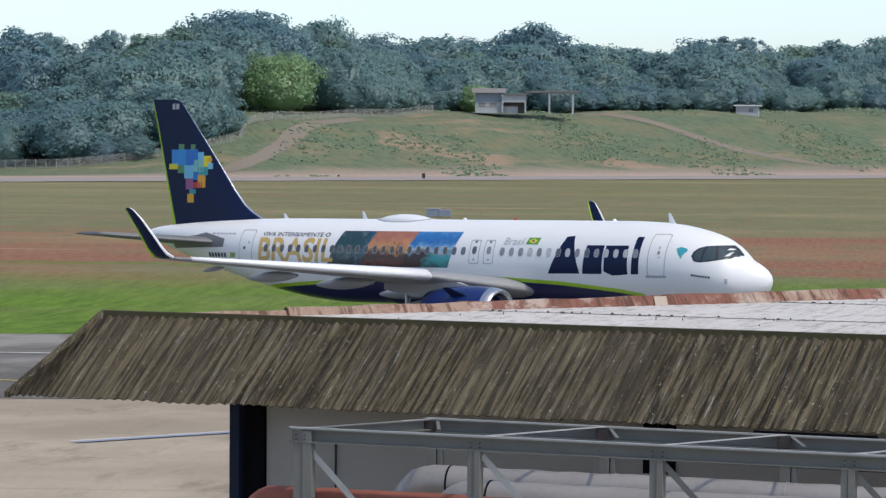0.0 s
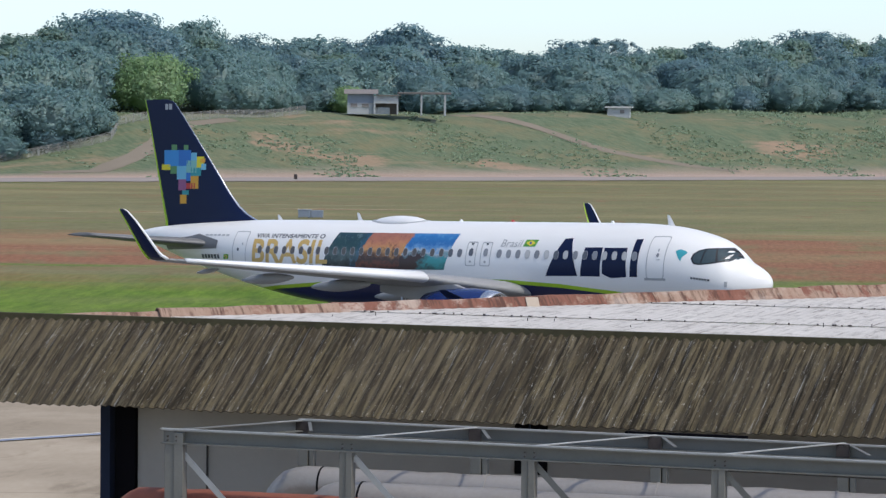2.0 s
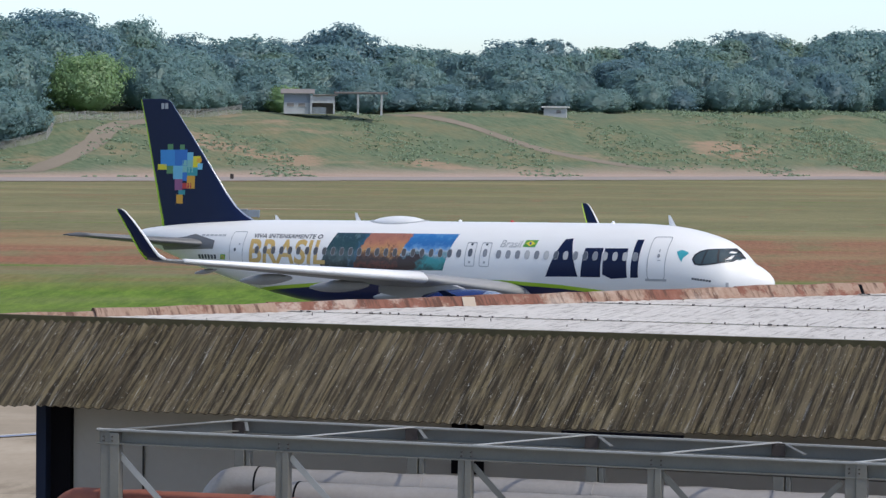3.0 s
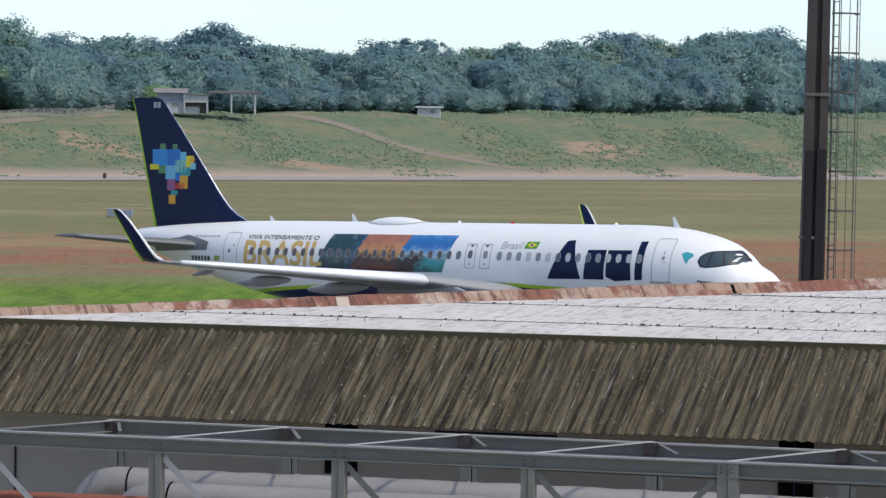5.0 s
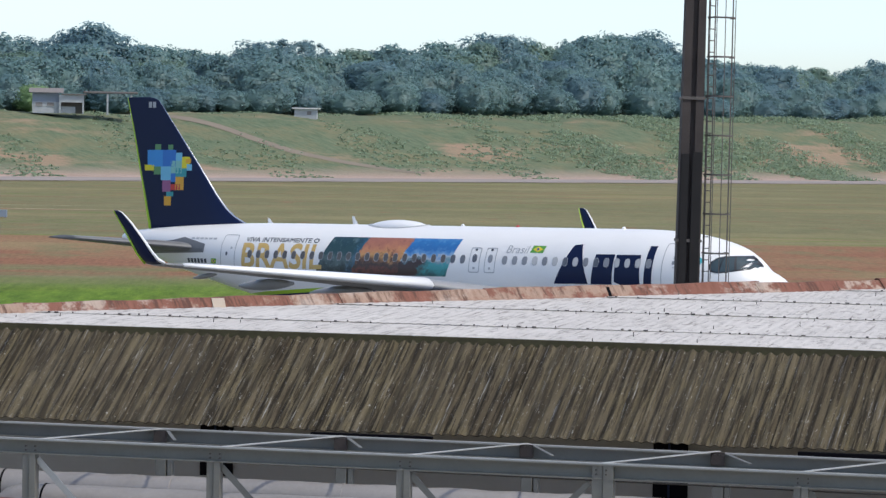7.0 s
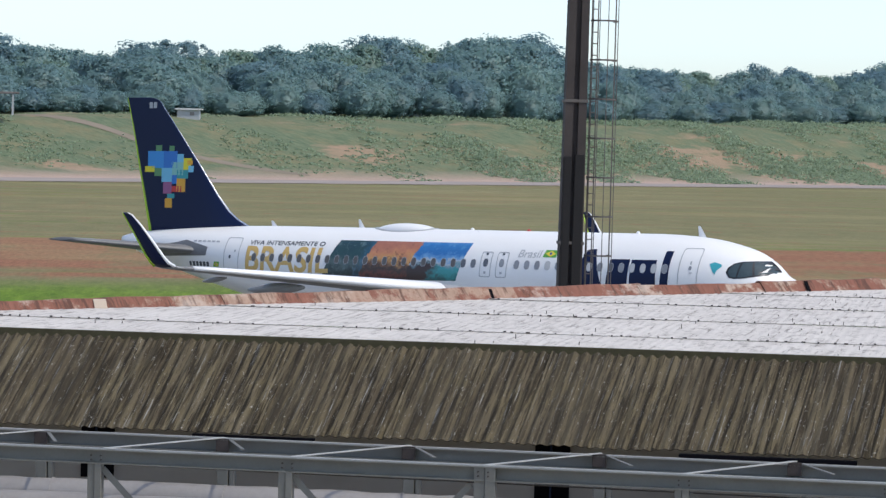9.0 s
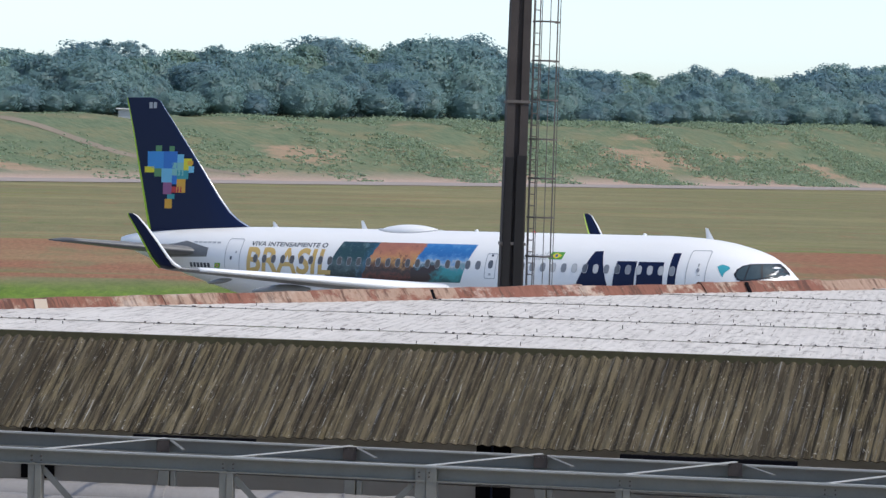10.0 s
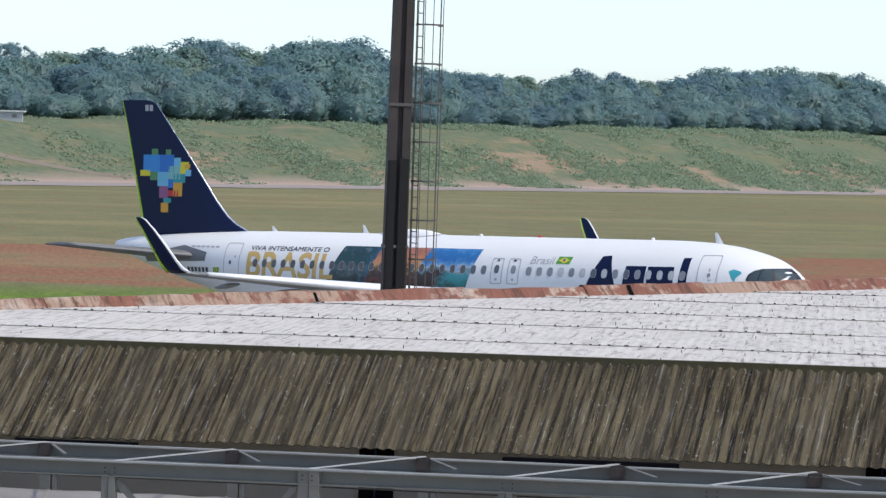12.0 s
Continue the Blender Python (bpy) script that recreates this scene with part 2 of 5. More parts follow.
def fascia_sheet():
    """Old fibre cement: brown-grey, lichen, pale and black streaks along the waves."""
    n = Nodes("weathered_fibre_cement", 0.95, 0, 0.1)
    r = n.rand()
    # the streaks follow the raked waves
    x, y, z = n.xyz()
    c = n.t.nodes.new("ShaderNodeCombineXYZ")
    n.plug(n.math("MULTIPLY_ADD", y, -0.142, x), c.inputs[0])
    n.plug(y, c.inputs[1])
    n.plug(z, c.inputs[2])
    n.rake = c.outputs[0]
    streak = n.noise(1.0, 5, (7.0, 0.35, 0.7), rough=0.6, shift=True)
    fine = n.noise(1.0, 5, (24.0, 1.1, 2.2), rough=0.7, shift=True)
    black = n.noise(1.0, 6, (13.0, 0.8, 1.4), rough=0.7, shift=True)
    wide = n.noise(1.0, 4, (2.0, 0.5, 1.0), shift=True)
    spots = n.noise(1.0, 5, (34, 12, 12), rough=0.7, shift=True)
    moss = n.noise(1.6, 6, shift=True, rough=0.7)
    chalk = n.noise(1.0, 6, (26.0, 0.9, 1.6), rough=0.75, shift=True)
    grit = n.noise(60, 4, rough=0.7)
    col = n.mix(n.ramp(streak, [(0.3, 0.0), (0.7, 1.0)]), (0.055, 0.044, 0.028), (0.178, 0.150, 0.100))
    col = n.mix(n.ramp(moss, [(0.44, 0.0), (0.62, 0.6)]), col, (0.135, 0.11, 0.06))
    col = n.mix(n.ramp(wide, [(0.36, 0.6), (0.50, 0.0)]), col, (0.055, 0.043, 0.030))
    # black algae runs down the waves in broken strokes
    col = n.mix(n.ramp(black, [(0.41, 0.95), (0.50, 0.0)]), col, (0.016, 0.014, 0.011))
    col = n.mix(n.ramp(fine, [(0.40, 0.9), (0.48, 0.0)]), col, (0.022, 0.018, 0.013))
    # chalky lichen strokes and dots
    col = n.mix(n.ramp(chalk, [(0.60, 0.0), (0.67, 0.75)]), col, (0.34, 0.34, 0.33))
    col = n.mix(n.ramp(spots, [(0.62, 0.0), (0.69, 0.8)]), col, (0.50, 0.49, 0.46))
    col = n.mix(n.ramp(grit, [(0.35, 0.35), (0.6, 0.0)]), col, (0.04, 0.033, 0.024))
    col = n.mix(n.math("MULTIPLY", r, 0.25), col, (0.10, 0.085, 0.062))
    return n.done(col, spots, 0.5, 0.012)


def roof_sheet():
    n = Nodes("pale_roof_sheet", 0.9, 0, 0.2)
    r = n.rand()
    a = n.noise(0.7, 6, (1.0, 0.4, 1), shift=True)
    b = n.noise(9, 5, (2.0, 0.14, 1), shift=True)
    c = n.noise(3.0, 6, (1.4, 0.5, 1.0), rough=0.75, shift=True)
    tick = n.noise(7.0, 4, (2.2, 0.10, 1.0), rough=0.6, shift=True)
    col = n.mix(n.math("MULTIPLY_ADD", a, 0.6, n.math("MULTIPLY", b, 0.4)), (0.40, 0.375, 0.345), (0.70, 0.665, 0.62))
    col = n.mix(n.math("MULTIPLY", r, 0.16), col, (0.47, 0.44, 0.42))
    col = n.mix(n.ramp(c, [(0.36, 0.75), (0.48, 0.0)]), col, (0.24, 0.22, 0.20))
    col = n.mix(n.ramp(tick, [(0.33, 0.8), (0.42, 0.0)]), col, (0.20, 0.18, 0.16))
    return n.done(col, b, 0.4, 0.01)


def rusty_cap():
    n = Nodes("peeling_red_oxide", 0.85, 0, 0.2)
    r = n.rand()
    a = n.noise(1.1, 6, (1.0, 1.0, 1.0), rough=0.72, shift=True)
    b = n.noise(5, 5, (2.5, 0.7, 0.7), shift=True)
    run = n.noise(3.2, 6, (2.4, 0.35, 0.35), rough=0.7, shift=True)
    rust = n.mix(b, (0.13, 0.052, 0.036), (0.27, 0.125, 0.09))
    pale = n.mix(b, (0.22, 0.14, 0.10), (0.40, 0.285, 0.22))
    lim = n.math("MULTIPLY_ADD", r, 0.16, -0.08)
    col = n.mix(n.ramp(n.math("ADD", a, lim), [(0.46, 0.0), (0.54, 1.0)]), rust, pale)
    col = n.mix(n.ramp(run, [(0.38, 0.85), (0.49, 0.0)]), col, (0.085, 0.045, 0.034))
    col = n.mix(n.ramp(n.math("ADD", a, n.math("MULTIPLY_ADD", r, -0.2, 0.1)), [(0.58, 0.0), (0.65, 0.4)]), col, (0.52, 0.45, 0.39))
    return n.done(col, b, 0.4, 0.01)


def leaves(name, dark, light, gloss=0.45):
    """Waxy leaves that let some light through."""
    n = Nodes(name, 0.55, 0, gloss)
    r = n.rand(True)
    o = n.rand()
    col = n.mix(r, dark, light)
    col = n.mix(n.math("MULTIPLY", o, 0.55), col, tuple(c * k for c, k in zip(dark, (0.62, 0.72, 0.85))))
    n.done(col)
    through_leaf = n.t.nodes.new("ShaderNodeBsdfTranslucent")
    n.plug(col, through_leaf.inputs["Color"])
    both = n.t.nodes.new("ShaderNodeAddShader")
    n.t.links.new(n.bsdf.outputs[0], both.inputs[0])
    n.t.links.new(through_leaf.outputs[0], both.inputs[1])
    n.t.links.new(both.outputs[0], n.t.nodes["Material Output"].inputs["Surface"])
    return n.mat


GROUND = ground_material()
APRON = concrete("apron_concrete", (0.31, 0.255, 0.19), (0.50, 0.43, 0.345), joint=7.5, bands=0.35)
ASPHALT = concrete("worn_asphalt", (0.19, 0.182, 0.17), (0.34, 0.325, 0.30), bands=0.7)
RUNWAY = concrete("runway_asphalt", (0.25, 0.22, 0.205), (0.36, 0.32, 0.30))
DIRT = concrete("dirt_track", (0.175, 0.15, 0.12), (0.27, 0.235, 0.19))
HULL = livery()
WHITE = plain("aircraft_white", (0.78, 0.78, 0.78), 0.3, vary=0.05, bump=0.02)
WING_GREY = plain("wing_grey", (0.29, 0.29, 0.29), 0.4, vary=0.1, bump=0.03)
NAVY = plain("navy_paint", (0.006, 0.013, 0.05), 0.4, vary=0.1, bump=0.02, spec=0.2)
LIME = plain("lime_paint", (0.36, 0.56, 0.03), 0.35, vary=0.05, bump=0.02)
OUTLINE = plain("door_outline", (0.40, 0.41, 0.42), 0.5)
# wing grey darkened: shade under the tailplane put into the colour; the seal shares it
TAIL_SHADE_GREY = plain("tail_shade_grey", (0.17, 0.17, 0.172), 0.5, vary=0.15, bump=0.03)
PANE = cabin_pane()
PANE_DIM = plain("tinted_pane", (0.13, 0.12, 0.115), 0.3, vary=0.4)
PANE_RIM = plain("pane_rim", (0.38, 0.39, 0.40), 0.5)
COCKPIT = plain("cockpit_glass", (0.05, 0.075, 0.085), 0.16, vary=0.2)
COCKPIT_RIM = plain("cockpit_mask", (0.015, 0.016, 0.02), 0.4)
MURAL = mural_paint()
GOLD = plain("gold_letters", (0.60, 0.40, 0.13), 0.4, vary=0.05)
INK = plain("dark_letters", (0.05, 0.06, 0.075), 0.4)
PALE_INK = plain("grey_letters", (0.42, 0.43, 0.44), 0.4)
TYRE = plain("tyre_rubber", (0.02, 0.02, 0.02), 0.8)
STRUT = plain("gear_metal", (0.5, 0.5, 0.5), 0.35, 0.6)
LIP = plain("bare_intake_lip", (0.72, 0.73, 0.74), 0.22, 0.9)
FAN = plain("fan_dark", (0.03, 0.03, 0.035), 0.4, 0.5)
FASCIA = fascia_sheet()
ROOF = roof_sheet()
CAP = rusty_cap()
MOSSY = plain("mossy_board", (0.075, 0.066, 0.03), 0.9, vary=0.5, scale=6, bump=0.5)
WALL = plain("painted_wall", (0.33, 0.32, 0.30), 0.9, vary=0.12, scale=0.6, bump=0.2)
DARK = plain("dark_opening", (0.005, 0.005, 0.007), 0.8, spec=0.05)
PATCHING = plain("beige_patch", (0.46, 0.38, 0.30), 0.8)
DARKBLUE = plain("dark_blue_paint", (0.012, 0.02, 0.045), 0.6, spec=0.15)
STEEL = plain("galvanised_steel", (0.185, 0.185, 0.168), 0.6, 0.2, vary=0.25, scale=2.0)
# paler copy of the rack steel; sunlight on flanges and braces is in it
BRIGHT = plain("sunlit_zinc", (0.46, 0.46, 0.44), 0.55, 0.2, vary=0.25)
CABLE = plain("black_cable", (0.02, 0.02, 0.02), 0.7)
LAGGING = plain("pipe_lagging", (0.37, 0.345, 0.32), 0.45, 0.35, vary=0.25, scale=1.2, bump=0.5)
RED_PIPE = plain("red_oxide_pipe", (0.27, 0.085, 0.05), 0.7, vary=0.35, scale=3)
MAST = plain("mast_rust_brown", (0.062, 0.050, 0.046), 0.85, vary=0.5, scale=1.5, bump=0.4)
MAST_DARK = plain("mast_recess_shade", (0.014, 0.013, 0.014), 0.9, vary=0.4)
RUNG = plain("ladder_steel", (0.14, 0.125, 0.115), 0.7, 0.3, vary=0.3)
BARK = plain("bark", (0.16, 0.13, 0.10), 0.9, vary=0.3)
HOUSE = plain("whitewash", (0.40, 0.42, 0.43), 0.9, vary=0.15, scale=0.7)
TILE = plain("old_roof", (0.23, 0.21, 0.20), 0.9, vary=0.3)
CABINET = plain("grey_cabinet", (0.22, 0.26, 0.32), 0.6)
LINE_WHITE = plain("line_white", (0.7, 0.7, 0.68), 0.7, vary=0.2)
LINE_YELLOW = plain("line_yellow", (0.55, 0.42, 0.12), 0.7, vary=0.2)
LINE_BLUE = plain("line_blue", (0.22, 0.28, 0.42), 0.7, vary=0.2)
BEACON = plain("beacon_red", (0.5, 0.03, 0.03), 0.3)
# All but the light leaf are blued and lightened: distance haze in the colour.
LEAF = [leaves("leaf_deep_hazed", (0.075, 0.134, 0.148), (0.088, 0.150, 0.160)), leaves("leaf_mid_hazed", (0.086, 0.146, 0.142), (0.102, 0.165, 0.154)),
        leaves("leaf_light", (0.135, 0.205, 0.09), (0.16, 0.23, 0.10)), leaves("leaf_olive_hazed", (0.094, 0.150, 0.120), (0.112, 0.168, 0.130))]
SCRUB = leaves("scrub_leaf", (0.125, 0.168, 0.108), (0.19, 0.225, 0.145), 0.1)


# ---- building helpers ----
def part(name, bm, material, parent=None, label="", smooth=False):
    me = bpy.data.meshes.new(name)
    if smooth:
        for f in bm.faces:
            f.smooth = True
    bm.to_mesh(me)
    bm.free()
    me.materials.append(material)
    ob = new(name, me)
    ob.parent = parent
    if label:
        tagged(ob, label)
    return ob


def share(name, me, parent, m):
    ob = new(name, me)
    ob.parent = parent
    ob.matrix_basis = m
    return ob


def thing(name, label, category, m=None, group="", kind=""):
    ob = new(name)
    ob.empty_display_size = 0.3
    if m is not None:
        ob.matrix_basis = m
    return tagged(ob, label, category, group, kind)


def box(bm, x0, x1, y0, y1, z0, z1, bevel=0.0):
    r = bmesh.ops.create_cube(bm, size=1.0)["verts"]
    for v in r:
        v.co = Vector((x0 + (v.co.x + 0.5) * (x1 - x0), y0 + (v.co.y + 0.5) * (y1 - y0), z0 + (v.co.z + 0.5) * (z1 - z0)))
    if bevel:
        bmesh.ops.bevel(bm, geom=list({e for v in r for e in v.link_edges}), offset=bevel, segments=2, affect="EDGES", profile=0.6)
    return bm


def rod(bm, a, b, r0, r1=None, seg=10):
    a, b = Vector(a), Vector(b)
    r1 = r0 if r1 is None else r1
    d = b - a
    m = Matrix.Translation((a + b) / 2) @ d.to_track_quat("Z", "Y").to_matrix().to_4x4()
    bmesh.ops.create_cone(bm, cap_ends=True, segments=seg, radius1=r0, radius2=r1, depth=d.length, matrix=m)
    return bm


def bar(bm, a, b, w, h, up=(0, 0, 1)):
    """A square bar from a to b."""
    a, b = Vector(a), Vector(b)
    d = (b - a).normalized()
    side = d.cross(Vector(up)).normalized() * w / 2
    top = side.cross(d).normalized() * h / 2
    vs = [bm.verts.new(p + i * side + j * top) for p in (a, b) for i, j in ((-1, -1), (1, -1), (1, 1), (-1, 1))]
    for q in ((0, 1, 2, 3), (7, 6, 5, 4), (0, 4, 5, 1), (1, 5, 6, 2), (2, 6, 7, 3), (3, 7, 4, 0)):
        bm.faces.new([vs[i] for i in q])
    return bm


def loft(bm, rings, caps=True):
    vs = [[bm.verts.new(p) for p in r] for r in rings]
    for a, b in zip(vs, vs[1:]):
        for i in range(len(a)):
            j = (i + 1) % len(a)
            bm.faces.new((a[i], a[j], b[j], b[i]))
    if caps:
        bm.faces.new(vs[0][::-1])
        bm.faces.new(vs[-1])
    bmesh.ops.recalc_face_normals(bm, faces=bm.faces[:])
    return bm


def smoothstep(a, b, x):
    t = np.clip((x - a) / (b - a), 0, 1)
    return t * t * (3 - 2 * t)


# ---- the lie of the land ----
RUN_O, RUN_D, RUN_N = (-140.0, 549.0), (0.757, 0.653), (-0.653, 0.757)


def along(x, y):
    return (x - RUN_O[0]) * RUN_D[0] + (y - RUN_O[1]) * RUN_D[1], (x - RUN_O[0]) * RUN_N[0] + (y - RUN_O[1]) * RUN_N[1]


def height(x, y):
    s, v = along(x, y)
    near = smoothstep(130, 60, np.abs(x - 8)) * smoothstep(75, 36, np.abs(y - 127))
    z = near * (0.0106 * (x - 15) - 0.0142 * (y - 127))
    top = 13.8 + 0.010 * np.clip(s - 100, 0, 700)
    hill = smoothstep(40, 124, v) * smoothstep(15, 112, s)
    back = smoothstep(85, 240, v)
    lumps = 0.5 * np.sin(x * 0.071 + 1.3) * np.sin(y * 0.053) + 0.3 * np.sin(x * 0.19 + y * 0.11)
    return z + top * np.maximum(hill, back * 0.9) + lumps * hill + (3.0 + 3.0 * smoothstep(330, 190, s)) * smoothstep(140, 250, v)


def on_land(x, y, dz=0.0):
    return Vector((x, y, float(height(x, y)) + dz))


def sheet(name, xs, ys, dz, material, label, kind="structure", skew=0.0):
    """A sheet that lies on the land."""
    X, Y = np.meshgrid(xs, ys)
    X = X + skew * Y
    Z = height(X, Y) + dz
    nx, ny = len(xs), len(ys)
    me = bpy.data.meshes.new(name)
    me.from_pydata(np.stack([X, Y, Z], -1).reshape(-1, 3).tolist(), [],
                   [(j * nx + i, j * nx + i + 1, (j + 1) * nx + i + 1, (j + 1) * nx + i) for j in range(ny - 1) for i in range(nx - 1)])
    for p in me.polygons:
        p.use_smooth = True
    me.materials.append(material)
    return tagged(new(name, me), label, name, kind=kind)


def ribbon(name, path, width, dz, material, label, kind="structure", ragged=0.1):
    """A track along points of the plan, draped over the land."""
    pts = []
    for (x0, y0), (x1, y1) in zip(path, path[1:]):
        k = max(2, int(math.hypot(x1 - x0, y1 - y0) / 3))
        pts += [(x0 + (x1 - x0) * i / k, y0 + (y1 - y0) * i / k) for i in range(k)]
    pts.append(path[-1])
    bm = bmesh.new()
    rows = []
    for i, p in enumerate(pts):
        q0, q1 = pts[max(0, i - 2)], pts[min(len(pts) - 1, i + 2)]
        dx, dy = q1[0] - q0[0], q1[1] - q0[1]
        l = math.hypot(dx, dy)
        w = width * (0.5 + ragged * (0.5 * math.sin(i * 0.7 + x0) + 0.4 * math.sin(i * 1.9)) * 0.5) * (1 - ragged * abs(2 * i / len(pts) - 1) ** 3)
        rows.append([bm.verts.new(on_land(p[0] - dy / l * w * k, p[1] + dx / l * w * k, dz)) for k in (-1, -0.5, 0, 0.5, 1)])
    for a, b in zip(rows, rows[1:]):
        for i in range(4):
            bm.faces.new((a[i], a[i + 1], b[i + 1], b[i]))
    ob = part(name, bm, material)
    return tagged(ob, label, name.replace("_", " "), kind=kind)


def spread(a, b, step, far, grow):
    """Even steps from a to b, then ever longer ones out to far on both sides."""
    vals = list(np.arange(a, b + 0.1, step))
    s, x = step, vals[-1]
    while x < far:
        s *= grow
        x += s
        vals.append(x)
    s, x = step, vals[0]
    while x > -far:
        s *= grow
        x -= s
        vals.insert(0, x)
    return vals


sheet("ground", spread(-330, 420, 6, 4200, 1.35), spread(10, 1150, 6, 4200, 1.35), 0.0, GROUND, "mown airfield grass with bare red soil and a scrubby hill")
sheet("apron", np.arange(-150, 151, 6.0), np.linspace(-20, 106, 22), 0.05, APRON, "pale stained concrete apron")
sheet("taxiway", np.arange(-190, 191, 6.0), np.arange(104, 147.5, 6.2), 0.07, ASPHALT, "worn grey asphalt taxiway with dark bands")
ribbon("runway", [(-420, 319), (-140, 560), (241, 889), (520, 1130)], 42, 0.10, RUNWAY, "far grey runway strip beside red earth")


# ---- lines on the paving ----
def paint_line(name, a, b, w, material, label):
    return ribbon(name, [a, b], w, 0.09, material, label)


paint_line("apron_marking", (-21.6, 86.6), (-17.4, 90.6), 0.34, LINE_BLUE, "blue painted line on the apron")
paint_line("apron_marking", (-21.8, 86.95), (-17.4, 91.1), 0.12, LINE_WHITE, "white edge of the blue apron line")
paint_line("taxi_marking", (-36.4, 131.4), (-31.6, 130.6), 0.35, LINE_WHITE, "short white line on the taxiway")
paint_line("taxi_marking", (-36.0, 115.8), (-29.6, 112.4), 0.3, LINE_YELLOW, "yellow curved line on the taxiway")

# ---- low service building: flat pale roof, hanging fibre cement fascia ----
SITE = pose(-11.95, 50, 0, 0, 0, -14.57)     # x along the eave, y away from the apron edge
EAVE, LENGTH = 6.41, 40.0
building = thing("service_building", "low service building with pale corrugated roof and hanging weathered fascia", "building", SITE)


def wave_sheet(n_waves, pitch, amp, length, rows=2, cut=None, thick=0.012, rake=0.0):
    """A corrugated sheet: x across the waves, y along them; cut(x) gives the far end."""
    bm = bmesh.new()
    k = 6
    cols = []
    for i in range(n_waves * k + 1):
        x = i * pitch / k
        z = amp * math.cos(2 * math.pi * i / k)
        far = length if cut is None else min(length, cut(x))
        cols.append([(bm.verts.new((x + rake * j / rows, far * j / rows, z)), bm.verts.new((x + rake * j / rows, far * j / rows, z - thick))) for j in range(rows + 1)])
    for a, b in zip(cols, cols[1:]):
        for j in range(rows):
            bm.faces.new((a[j][0], b[j][0], b[j + 1][0], a[j + 1][0]))
            bm.faces.new((a[j][1], a[j + 1][1], b[j + 1][1], b[j][1]))
        bm.faces.new((a[0][0], a[0][1], b[0][1], b[0][0]))
        bm.faces.new((a[-1][0], b[-1][0], b[-1][1], a[-1][1]))
    return bm


PITCH = 0.177
# fascia: sheets slope out and down from the eave
DROP, RUN, RAKE = 1.33, 1.45, 0.28
slope_len = math.hypot(DROP, RUN)
fascia_angle = math.degrees(math.atan2(DROP, RUN))
first = part("fascia_sheet", wave_sheet(6, PITCH, 0.019, slope_len, 3, rake=RAKE), FASCIA, building)
fascia_mesh = first.data
rnd = random.Random(4)


def fascia_pose(x, k):
    m = Matrix.Translation((x, 0, EAVE - 0.02))
    tip = Euler((radians(fascia_angle), 0, 0)).to_matrix().to_4x4()
    flip = Matrix.Rotation(math.pi, 4, "Z")
    return m @ flip @ tip.inverted() @ pose(0, rnd.uniform(-0.012, 0.012), 0.006 * (k % 2) + rnd.uniform(0, 0.006), 0, 0, rnd.uniform(-0.35, 0.35))


SHEET_W = 6 * PITCH - 0.05
n_f = int(LENGTH / SHEET_W)
first.matrix_basis = fascia_pose(SHEET_W, 0)
for k in range(1, n_f):
    share("fascia_sheet", fascia_mesh, building, fascia_pose((k + 1) * SHEET_W, k))
# the mitred end, running out to the corner of the eave
corner = bmesh.new()
END = 1.08
cols = []
for i in range(37):
    t = i / 36
    z = 0.019 * math.cos(2 * math.pi * i / 6)
    col_ = []
    for d in (min(1 - t, 0.995), 1.0):
        col_.append(corner.verts.new((-END * (1 - t) - RAKE * t + (RAKE * t) * (1 - d), -RUN * d, EAVE - 0.02 - DROP * d + z)))
    cols.append(col_)
for a, b in zip(cols, cols[1:]):
    corner.faces.new((a[0], a[1], b[1], b[0]))
bmesh.ops.solidify(corner, geom=corner.faces[:], thickness=0.012)
part("fascia_corner_sheet", corner, FASCIA, building)
side = bmesh.new()
loft(side, [[(-0.06, 0, EAVE + 0.03), (0.05, 0.0, EAVE + 0.03), (0.05, 0.0, EAVE - 0.06), (-0.06, 0, EAVE - 0.06)],
            [(-END - 0.03, -RUN, EAVE - DROP + 0.035), (-END + 0.08, -RUN, EAVE - DROP + 0.035), (-END + 0.08, -RUN, EAVE - DROP - 0.06), (-END - 0.03, -RUN, EAVE - DROP - 0.06)]])
part("fascia_hip_batten", side, FASCIA, building)
end_face = bmesh.new()
q = [end_face.verts.new(p) for p in ((-0.03, 0.0, EAVE - 0.06), (-END, -RUN, EAVE - DROP - 0.05), (-END, 0.9, EAVE - DROP - 0.05), (-0.25, 0.9, EAVE - 0.6))]
end_face.faces.new(q)
bmesh.ops.solidify(end_face, geom=end_face.faces[:], thickness=0.02)
part("fascia_end_sheet", end_face, FASCIA, building)

# eave board and bolts along the top of the fascia
part("eave_board", box(bmesh.new(), 0.0, LENGTH, -0.055, 0.05, EAVE - 0.2, EAVE + 0.028, 0.006), MOSSY, building, "dark mossy eave board")


def roof_z(y):
    return EAVE - 0.18 + 0.013 * max(0.0, y)


